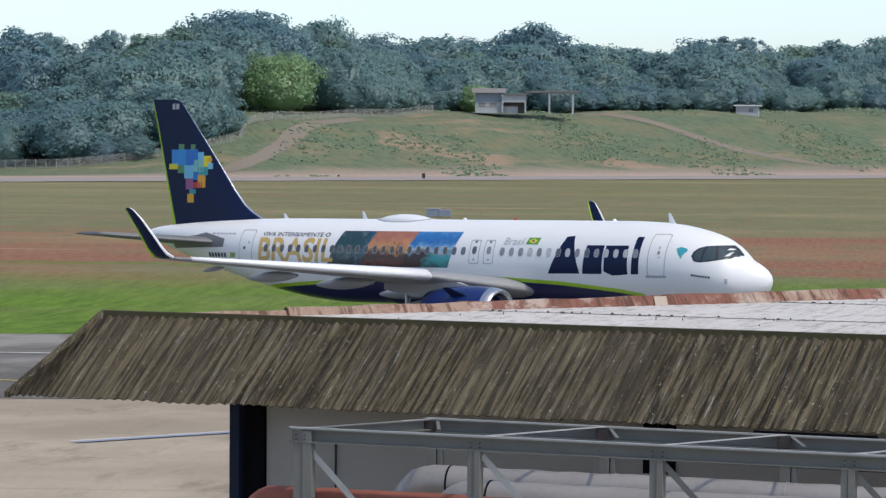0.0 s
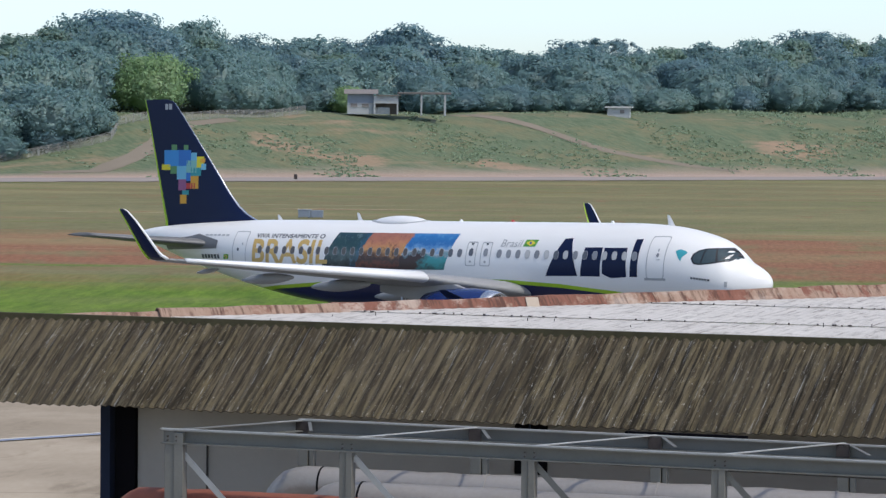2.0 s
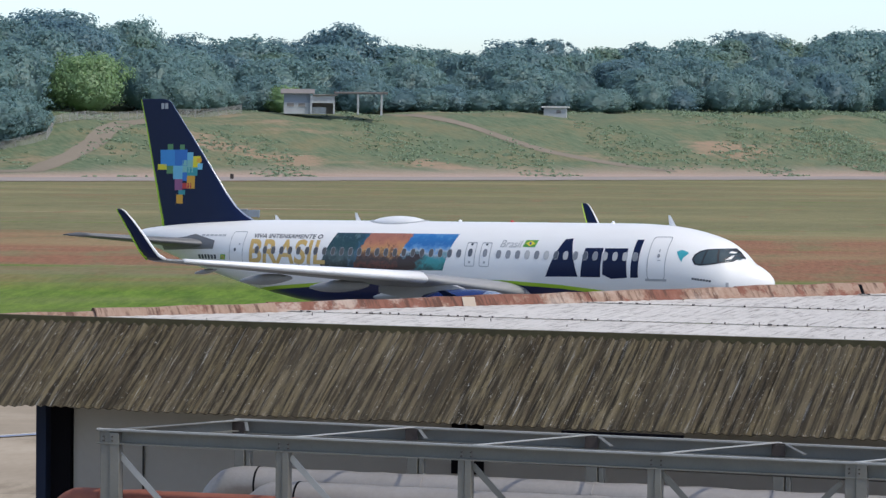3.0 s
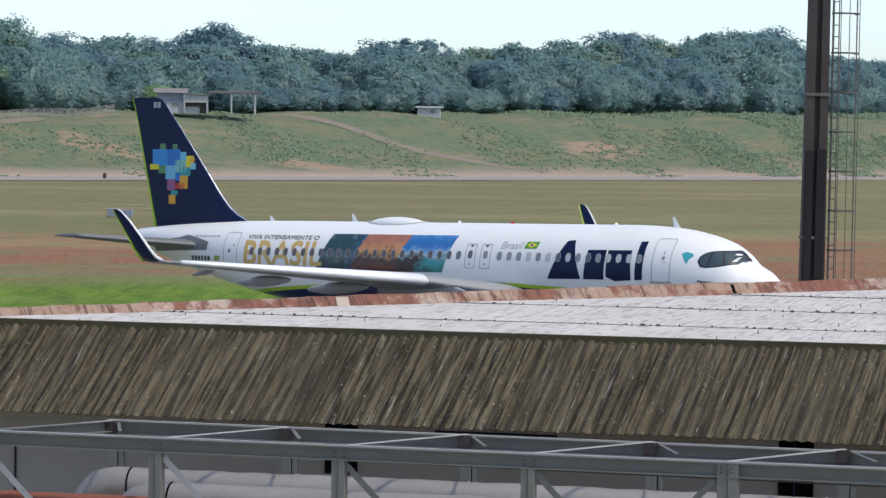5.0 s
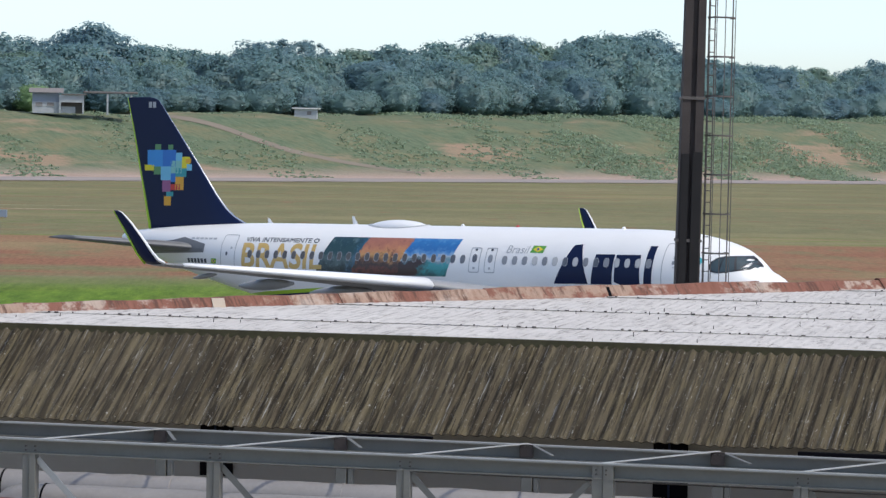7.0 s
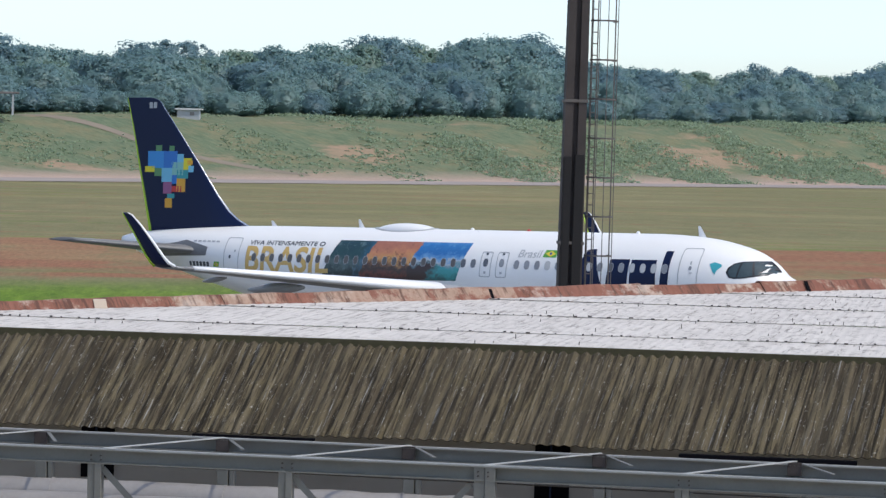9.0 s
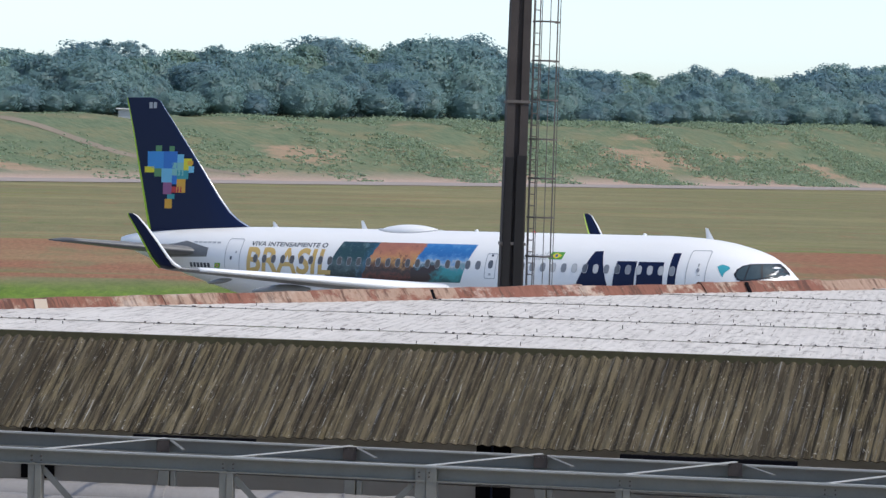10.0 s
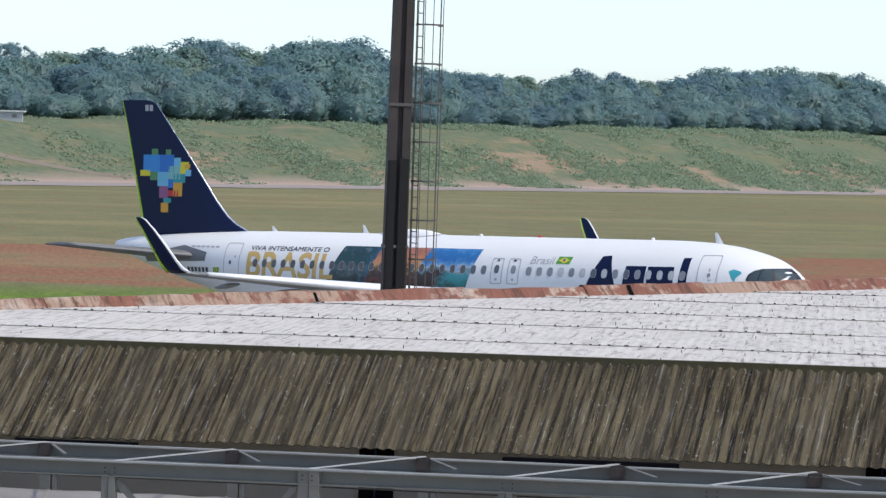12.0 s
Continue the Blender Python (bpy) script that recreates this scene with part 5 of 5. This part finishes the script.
PLANE_ROWS = [
    (0, -1.476, 132.670, -0.183, -30.722),
    (1, 1.341, 132.138, -0.158, -31.799),
    (2, 4.160, 131.363, -0.130, -32.816),
    (3, 6.976, 130.390, -0.100, -33.773),
    (4, 9.782, 129.259, -0.067, -34.669),
    (5, 12.570, 128.014, -0.032, -35.506),
    (6, 15.335, 126.697, 0.005, -36.282),
    (7, 18.070, 125.349, 0.045, -36.998),
    (8, 20.768, 124.013, 0.087, -37.653),
    (9, 23.423, 122.732, 0.131, -38.249),
    (10, 26.028, 121.548, 0.178, -38.784),
    (11, 28.576, 120.503, 0.227, -39.259),
    (12, 31.061, 119.639, 0.279, -39.673),
]
PLANE_PITCH, PLANE_BANK = -0.964, -0.320


# ---- tracks and bare earth on the hill ----
ribbon("dirt_track", [(-136, 630), (-125.7, 638), (-124.3, 650), (-121.6, 663), (-119, 677), (-118.8, 691), (-116.9, 704), (-108, 716)], 5.0, 0.07, DIRT, "pale dirt track climbing the hill")
ribbon("dirt_track", [(-70, 776), (-54, 776), (-40, 768), (-28, 759), (-19.3, 754), (-5.2, 751), (8.7, 750), (14, 752)], 4.6, 0.07, DIRT, "pale dirt track down the hill")

def settle(x, y, turn=0.0, sink=0.0):
    return pose(x, y, float(height(x, y)) - sink, 0, 0, turn)


# ---- small house with open shelter on the hill ----
house = thing("house", "small whitewashed house with grey roof on the hill", "house", pose(-77.5, 746, 15.3, 0, 0, 6) @ Matrix.Diagonal((1, 1, 0.84, 1)))
bm = bmesh.new()
box(bm, -6.2, 0.4, 0, 6, -1, 2.3)
part("wall", bm, HOUSE, house)
# grey-blue cabinet paint here puts the upper wall's shade into the colour
part("upper_wall", box(bmesh.new(), -6.2, 0.4, 0.1, 6, 2.3, 5.2), CABINET, house, "upper wall with its shade put in as grey colour")
part("wall", box(bmesh.new(), 0.4, 0.8, -1.0, 6, -1, 4.4), HOUSE, house)
part("wall", box(bmesh.new(), 0.8, 6.4, -1.0, -0.7, 2.2, 4.4), HOUSE, house)
part("wall", box(bmesh.new(), 6.1, 6.5, -1.0, 6, -1, 4.4), HOUSE, house)
part("wall", box(bmesh.new(), 0.8, 4.4, 0.5, 0.8, -1, 1.0), HOUSE, house)
part("doorway", box(bmesh.new(), 0.8, 6.1, 2.5, 2.7, -1, 4.3), TILE, house)
for x in (-5.4, -2.6):
    w = part("window", box(bmesh.new(), x, x + 1.7, -0.05, 0.1, 1.1, 2.1), TILE, house)
    part("sill", box(bmesh.new(), x - 0.1, x + 1.8, -0.15, 0.0, 1.0, 1.1), HOUSE, w)
bm = bmesh.new()
loft(bm, [[(-7, -1.2, 5.0), (-7, 6.6, 5.0), (-7, 2.7, 6.4)], [(1.5, -1.2, 5.0), (1.5, 6.6, 5.0), (1.5, 2.7, 6.4)]])
part("roof", bm, TILE, house)
part("roof", box(bmesh.new(), 1.0, 7.2, -1.6, 6.5, 4.5, 4.75), TILE, house)
shelter = thing("open_shelter", "open shelter roof on white posts beside the house", "shelter", pose(-64.5, 748, 15.3, 0, 0, 6) @ Matrix.Diagonal((1, 1, 0.86, 1)))
part("roof", box(bmesh.new(), -6.8, 6.6, -0.5, 6, 5.1, 5.5, 0.05), TILE, shelter)
part("beam", box(bmesh.new(), -6.8, 6.6, -0.3, 0.1, 4.85, 5.1), TILE, shelter)
for x in (-1.0, 4.9):
    part("post", box(bmesh.new(), x, x + 0.4, -0.2, 0.2, -1.2, 4.85), HOUSE, shelter)
    part("post", box(bmesh.new(), x, x + 0.4, 5.0, 5.4, -1.2, 5.1), HOUSE, shelter)
hut = thing("hut", "small pale block hut with overhanging flat roof", "hut", pose(-17.4, 806, 15.2, 0, 0, -3))
part("wall", box(bmesh.new(), -3.0, 3.0, 0, 4, -1.5, 1.9), HOUSE, hut)
part("roof", box(bmesh.new(), -3.6, 3.7, -0.6, 4.6, 1.9, 2.25, 0.04), LINE_WHITE, hut)
part("window", box(bmesh.new(), 0.4, 1.6, -0.04, 0.1, 0.4, 1.3), TILE, hut)

# ---- boundary fence up the left flank ----
fence = thing("fence", "pale wire fence on concrete posts climbing the hill", "fence")
FENCE = [(-178, 642), (-163, 637), (-152.3, 645), (-144, 653), (-137.1, 663), (-133.1, 669), (-129.8, 675), (-130, 681), (-130.9, 689), (-124, 702), (-108, 720), (-92, 742)]
pts = []
for (x0, y0), (x1, y1) in zip(FENCE, FENCE[1:]):
    k = max(1, int(math.hypot(x1 - x0, y1 - y0) / 2.6))
    pts += [(x0 + (x1 - x0) * i / k, y0 + (y1 - y0) * i / k) for i in range(k)]
FENCE_GREY = plain("fence_concrete", (0.36, 0.36, 0.34), 0.9)
post = part("post", box(bmesh.new(), -0.07, 0.07, -0.07, 0.07, -0.3, 2.0, 0.01), FENCE_GREY, fence)
post.matrix_basis = Matrix.Translation(on_land(*pts[0]))
for p in pts[1:]:
    share("post", post.data, fence, Matrix.Translation(on_land(*p)))
bm = bmesh.new()
for i in range(10):
    for a, b in zip(pts, pts[1:]):
        bar(bm, on_land(*a, 0.15 + 0.2 * i), on_land(*b, 0.15 + 0.2 * i), 0.02, 0.045)
for a, b in zip(pts, pts[1:]):
    for i in range(9):
        p = Vector((*a, 0)).lerp(Vector((*b, 0)), i / 9)
        bar(bm, on_land(p.x, p.y, 0.1), on_land(p.x, p.y, 2.0), 0.03, 0.02, (0, 1, 0))
part("wire_mesh", bm, FENCE_GREY, fence, "pale wire mesh between the posts")

# ---- field boxes on the grass ----
cab = thing("field_cabinet", "pair of grey-blue equipment boxes on the grass", "cabinet", settle(-41.5, 334, 0))
part("cabinet_body", box(bmesh.new(), -1.4, 0.0, -0.4, 0.5, 0.12, 0.95, 0.03), CABINET, cab)
part("cabinet_body", box(bmesh.new(), 0.05, 1.35, -0.35, 0.5, 0.12, 0.90, 0.03), CABINET, cab)
part("cabinet_lid", box(bmesh.new(), -1.45, 0.02, -0.45, 0.55, 0.95, 1.0, 0.01), HOUSE, cab)
for x in (-1.3, -0.2, 0.2, 1.2):
    part("foot", box(bmesh.new(), x - 0.06, x + 0.06, -0.3, 0.4, -0.05, 0.12), TILE, cab)
marker = thing("runway_marker", "small dark runway edge marker", "marker", settle(-78.5, 606, 0))
part("marker_board", box(bmesh.new(), -0.35, 0.35, -0.1, 0.1, 0.2, 1.2, 0.03), MAST, marker)
part("marker_foot", box(bmesh.new(), -0.1, 0.1, -0.1, 0.1, -0.1, 0.25), TILE, marker)


# ---- trees ----
def crown_mesh(name, seed, rx, h0, h1, lobes, leaf_count, leaf, material, gap=0.0):
    """Many small leafy lobes over a domed heart, with uneven outline and gaps."""
    g = np.random.default_rng(seed)
    verts, norms, faces = [], [], []
    k = 0
    hz = (h1 - h0) / 2
    mid = (h0 + h1) / 2
    heart = np.array([0, 0, mid - 0.25 * hz])
    size = np.array([rx, rx, hz])

    def outward(p, d):
        o = (p - heart) / size
        o /= np.linalg.norm(o, axis=1)[:, None] + 1e-6
        q = 0.6 * d + 0.75 * o + np.array([0, 0, 0.25])
        return q / np.linalg.norm(q, axis=1)[:, None]

    def blob(c, rad, m=7, levels=4):
        nonlocal k
        pts = []
        for lev in range(levels + 1):
            a = math.pi * (0.04 + 0.92 * lev / levels)
            pts.append(np.array([[math.sin(a) * math.cos(2 * math.pi * (i + lev / 2) / m), math.sin(a) * math.sin(2 * math.pi * (i + lev / 2) / m), math.cos(a)] for i in range(m)]))
        d = np.concatenate(pts)
        p = np.array(c) + d * np.array(rad) * g.uniform(0.88, 1.08, len(d))[:, None]
        verts.append(p)
        norms.append(outward(p, d))
        for lev in range(levels):
            faces.extend([(k + lev * m + i, k + (lev + 1) * m + i, k + (lev + 1) * m + (i + 1) % m, k + lev * m + (i + 1) % m) for i in range(m)])
        k += (levels + 1) * m

    if gap == 0.0:
        blob((0, 0, mid - 0.06 * hz), (rx * 0.80, rx * 0.80, hz * 0.82), 16, 9)
    spots = []
    for li in range(lobes):
        # spread evenly over the dome by the golden angle, then jittered
        cz = -0.8 + 1.78 * (li + 0.5) / lobes + g.uniform(-0.06, 0.06)
        a = 2.39996 * li + g.uniform(-0.35, 0.35)
        ring = math.sqrt(max(0.0, 1 - cz * cz)) if cz > 0 else 1 - 0.2 * cz * cz
        rad = rx * 0.88 * ring * g.uniform(0.82, 1.14)
        c = np.array([rad * math.cos(a), rad * math.sin(a), mid + hz * 0.82 * cz * g.uniform(0.92, 1.08)])
        lr = rx * (0.13 + 0.26 * g.uniform() ** 1.5)
        spots.append((c, lr))
    total = sum(lr ** 2 for c, lr in spots)
    sprays = []
    if gap == 0.0:
        n = int(leaf_count * 0.36)
        d = g.normal(size=(n, 3))
        d[:, 2] += 0.3
        d /= np.linalg.norm(d, axis=1)[:, None]
        sprays.append((np.array([0, 0, mid - 0.06 * hz]) + d * np.array([rx, rx, hz]) * g.uniform(0.80, 0.96, n)[:, None], d))
    for c, lr in spots:
        if gap > 0 and g.uniform() > gap:
            blob(c, (lr * 0.7, lr * 0.7, lr * 0.5))
        n = int(leaf_count * (0.64 if gap == 0.0 else 1.0) * lr ** 2 / total)
        d = g.normal(size=(n, 3))
        d[:, 2] += 0.4
        d += 0.6 * (c - heart) / size
        d /= np.linalg.norm(d, axis=1)[:, None]
        sprays.append((c + d * lr * g.uniform(0.35, 1.2, n)[:, None] * np.array([1.0, 1.0, 0.76]), d))
    for p, d in sprays:
        n = len(p)
        nd = d + g.normal(scale=0.32, size=(n, 3))
        nd /= np.linalg.norm(nd, axis=1)[:, None]
        shade = outward(p, d) + g.normal(scale=0.07, size=(n, 3))
        shade /= np.linalg.norm(shade, axis=1)[:, None]
        nd *= np.where((nd * shade).sum(1) < 0, -1, 1)[:, None]
        t1 = np.cross(nd, g.normal(size=(n, 3)))
        t1 /= np.linalg.norm(t1, axis=1)[:, None]
        t2 = np.cross(nd, t1)
        s1 = leaf * g.uniform(0.5, 1.3, n)[:, None]
        s2 = leaf * g.uniform(0.4, 0.95, n)[:, None]
        verts.append(np.stack([p - t1 * s1, p - t2 * s2, p + t1 * s1, p + t2 * s2], 1).reshape(-1, 3))
        norms.append(np.repeat(shade, 4, 0))
        faces.extend([(k + 4 * i, k + 4 * i + 1, k + 4 * i + 2, k + 4 * i + 3) for i in range(n)])
        k += 4 * n
    me = bpy.data.meshes.new(name)
    me.from_pydata(np.concatenate(verts).tolist(), [], faces)
    for p in me.polygons:
        p.use_smooth = True
    me.normals_split_custom_set_from_vertices(np.concatenate(norms).tolist())
    me.materials.append(material)
    return me


def make_tree(seed, h, rx, low, lobes, leaf_count, leaf, material, label, gap=0.0):
    th = thing("tree", label, "tree", pose(0, 0, -60), "forest trees")
    rr = random.Random(seed)
    bm = bmesh.new()
    top = h * 0.72
    p, r = Vector((0, 0, -1.0)), 0.018 * h + 0.08
    for i in range(4):
        q = Vector((rr.uniform(-0.4, 0.4) * i, rr.uniform(-0.4, 0.4) * i, top * (i + 1) / 4))
        rod(bm, p, q, r, r * 0.78, 7)
        p, r = q, r * 0.78
    for i in range(9):
        a = rr.uniform(0, 6.28)
        z = h * rr.uniform(0.42, 0.7)
        q = Vector((math.cos(a) * rx * 0.6, math.sin(a) * rx * 0.6, z + h * 0.17))
        rod(bm, (0, 0, z), q, 0.010 * h, 0.003 * h, 6)
    part("trunk", bm, BARK, th)
    ob = new("crown", crown_mesh("crown", seed, rx, h * low, h, lobes, leaf_count, leaf, material, gap))
    ob.parent = th
    return th


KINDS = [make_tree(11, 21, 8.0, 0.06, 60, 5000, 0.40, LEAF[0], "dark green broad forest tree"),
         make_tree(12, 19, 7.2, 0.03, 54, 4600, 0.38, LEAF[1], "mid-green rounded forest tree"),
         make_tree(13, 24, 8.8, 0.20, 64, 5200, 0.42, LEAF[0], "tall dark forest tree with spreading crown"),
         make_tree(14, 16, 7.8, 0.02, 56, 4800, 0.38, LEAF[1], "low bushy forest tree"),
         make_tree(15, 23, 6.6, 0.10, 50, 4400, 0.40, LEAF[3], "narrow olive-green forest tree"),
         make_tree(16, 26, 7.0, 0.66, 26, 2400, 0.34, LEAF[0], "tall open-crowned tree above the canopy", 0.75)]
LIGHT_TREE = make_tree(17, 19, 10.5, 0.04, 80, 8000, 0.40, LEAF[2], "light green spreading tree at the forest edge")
KIND_H = (21, 19, 24, 16, 23, 26)
used = set()


def plant(kind, x, y, turn, grow_by, sink=0.5):
    m = settle(x, y, turn, sink) @ Matrix.Diagonal((*grow_by, 1))
    if kind not in used:
        used.add(kind)
        kind.matrix_basis = m
        return kind
    ob = copy_thing(kind, settle(x, y, turn, sink))
    ob.scale = grow_by
    return ob


def from_run(s, v):
    return RUN_O[0] + s * RUN_D[0] + v * RUN_N[0], RUN_O[1] + s * RUN_D[1] + v * RUN_N[1]


# how high the forest's rim rises over the eye, by bearing (x / y, degrees)
RIM = [(-0.29, 1.72), (-0.262, 1.86), (-0.25, 1.76), (-0.236, 1.95), (-0.20, 2.24), (-0.16, 2.18), (-0.147, 1.80), (-0.13, 1.75), (-0.12, 1.84), (-0.11, 1.74), (-0.103, 1.98), (-0.092, 1.98),
       (-0.084, 1.72), (-0.06, 1.62), (-0.048, 1.64), (-0.035, 1.80), (-0.013, 1.70), (0.0, 1.82), (0.011, 1.72), (0.03, 1.84), (0.044, 1.96), (0.063, 1.74), (0.07, 2.0), (0.09, 2.05), (0.098, 1.76),
       (0.11, 1.58), (0.144, 1.58), (0.155, 1.36), (0.165, 1.55), (0.177, 1.62), (0.20, 1.50), (0.215, 1.74), (0.26, 1.80), (0.29, 1.70)]


def rim_height(x, y):
    """The height over the ground at which a tree reaches the forest's rim."""
    el = float(np.interp(x / y, [a for a, b in RIM], [b for a, b in RIM]))
    return 9.5 + y * math.tan(radians(el)) - float(height(x, y))


def light_gap(x, y):
    """Open ground before the light green tree."""
    return -0.204 < x / y < -0.158 and y < 734


g = random.Random(21)
for row, (v0, step, low_, high_) in enumerate(((140, 10.5, 0.36, 0.56), (154, 12.5, 0.58, 0.80), (172, 14.5, 0.78, 0.96), (194, 13.0, 0.94, 1.10))):
    s = 58 + row * 3
    while s < 770:
        left = smoothstep(185, 90, s)
        v = v0 + g.uniform(-5, 5) - 46 * float(left) * (1 - row * 0.12)
        x, y = from_run(s + g.uniform(-3, 3), v)
        w = g.choices(range(6), (5, 5, 3, 5, 3, 0.4 if row > 2 and s > 220 else 0))[0]
        if row < 2 and w in (2, 4):
            w = 3
        k = rim_height(x, y) * g.uniform(low_, high_) / KIND_H[w]
        wide = min(1.45, max(0.75, k * 1.25)) * g.uniform(0.85, 1.25)
        if light_gap(x, y):
            s += step
            continue
        if -0.285 < x / y < 0.285:
            plant(KINDS[w], x, y, g.uniform(0, 360), (wide, wide * g.uniform(0.92, 1.08), k * 1.03))
        s += step * g.uniform(0.7, 1.2)
# the wood on the flank, down to the boundary fence
FLANK = [(640, -158), (645, -154), (653, -146), (663, -139), (675, -132), (689, -132), (702, -128), (722, -126)]
y = 646.0
while y < 722:
    edge = float(np.interp(y, [a for a, b in FLANK], [b for a, b in FLANK]))
    x, first_tree = edge - g.uniform(2.5, 4.5), True
    while x > -0.285 * y:
        w = g.choice((0, 1, 1, 3, 3, 4))
        tall = g.uniform(5.5, 8.5) if first_tree else g.uniform(9, 13) + 0.05 * (edge - x)
        k = tall / KIND_H[w]
        wide = max(0.62, k * 1.2) * g.uniform(0.9, 1.15)
        if light_gap(x, y) and y > 686:
            x -= 4
            continue
        plant(KINDS[w], x, y + g.uniform(-2.5, 2.5), g.uniform(0, 360), (wide, wide, k), 0.8)
        x -= 13.5 * wide * g.uniform(0.85, 1.15)
        first_tree = False
    y += 8.5
plant(LIGHT_TREE, -129.5, 724, 40, (0.92, 0.92, 0.84), 0.5)
plant(LIGHT_TREE, -86.5, 772, 130, (0.5, 0.5, 0.42), 0.5)

# taller trees that stand out of the canopy
for kind, b, share_, wide in ((5, -0.0203, 1.10, 1.0), (5, -0.262, 1.04, 1.5), (5, -0.238, 1.03, 0.9), (2, 0.072, 1.04, 1.2), (2, 0.0905, 1.04, 1.35), (0, -0.0975, 1.04, 1.25), (5, 0.0445, 1.02, 1.1)):
    y = 712 / (0.757 - 0.653 * b)
    k = rim_height(b * y, y) * share_ / KIND_H[kind]
    plant(KINDS[kind], b * y, y, 37 * kind + b * 900, (k * wide, k * wide, k))

# ---- scrub on the hill, one mass of leaf sprays ----
g2 = np.random.default_rng(8)
verts, norms, faces, k = [], [], [], 0
for i in range(24000):
    s, v = g2.uniform(70, 660), g2.uniform(36, 136)
    x, y = from_run(s, v)
    if abs(x / y) > 0.285:
        continue
    dense = math.sin(x * 0.06 + 1) * math.sin(y * 0.075) + 0.5 * math.sin(x * 0.17 + y * 0.05) + g2.uniform(-0.7, 0.7)
    right = float(smoothstep(250, 360, s))
    if dense < 0.55 - 0.35 * right:
        continue
    r = (0.3 + 0.7 * g2.uniform() ** 2.4) * (0.8 + 1.7 * right)
    n = int(6 + 9 * r)
    z0 = float(height(x, y))
    d = g2.normal(size=(n, 3))
    d /= np.linalg.norm(d, axis=1)[:, None]
    d[:, 2] = np.abs(d[:, 2])
    p = np.array([x, y, z0]) + d * np.array([r * 1.8, r * 1.3, r * (0.35 + 0.3 * right)]) * g2.uniform(0.4, 1.05, n)[:, None]
    up = d * 0.5 + np.array([0, 0, 1.0]) + g2.normal(scale=0.2, size=(n, 3))
    up /= np.linalg.norm(up, axis=1)[:, None]
    nd = d + g2.normal(scale=0.4, size=(n, 3))
    nd *= np.where((nd * up).sum(1) < 0, -1, 1)[:, None]
    t1 = np.cross(nd, g2.normal(size=(n, 3)))
    t1 /= np.linalg.norm(t1, axis=1)[:, None]
    t2 = np.cross(nd, t1)
    t2 /= np.linalg.norm(t2, axis=1)[:, None]
    s1 = g2.uniform(0.2, 0.5, n)[:, None] * (1 + 0.1 * right)
    verts.append(np.stack([p - t1 * s1, p - t2 * s1 * 0.6, p + t1 * s1, p + t2 * s1 * 0.6], 1).reshape(-1, 3))
    norms.append(np.repeat(up, 4, 0))
    faces += [(k + 4 * q, k + 4 * q + 1, k + 4 * q + 2, k + 4 * q + 3) for q in range(n)]
    k += 4 * n
me = bpy.data.meshes.new("scrub")
me.from_pydata(np.concatenate(verts).tolist(), [], faces)
for p in me.polygons:
    p.use_smooth = True
me.normals_split_custom_set_from_vertices(np.concatenate(norms).tolist())
me.materials.append(SCRUB)
tagged(new("scrub", me), "low green scrub and tall weeds on the hillside", "scrub", kind="stuff")


def motions():
    """The airliner taxies along a slow curve."""
    walk(plane, [(t, pose(x, y, z, PLANE_BANK, PLANE_PITCH, turn)) for t, x, y, z, turn in PLANE_ROWS])


motions()
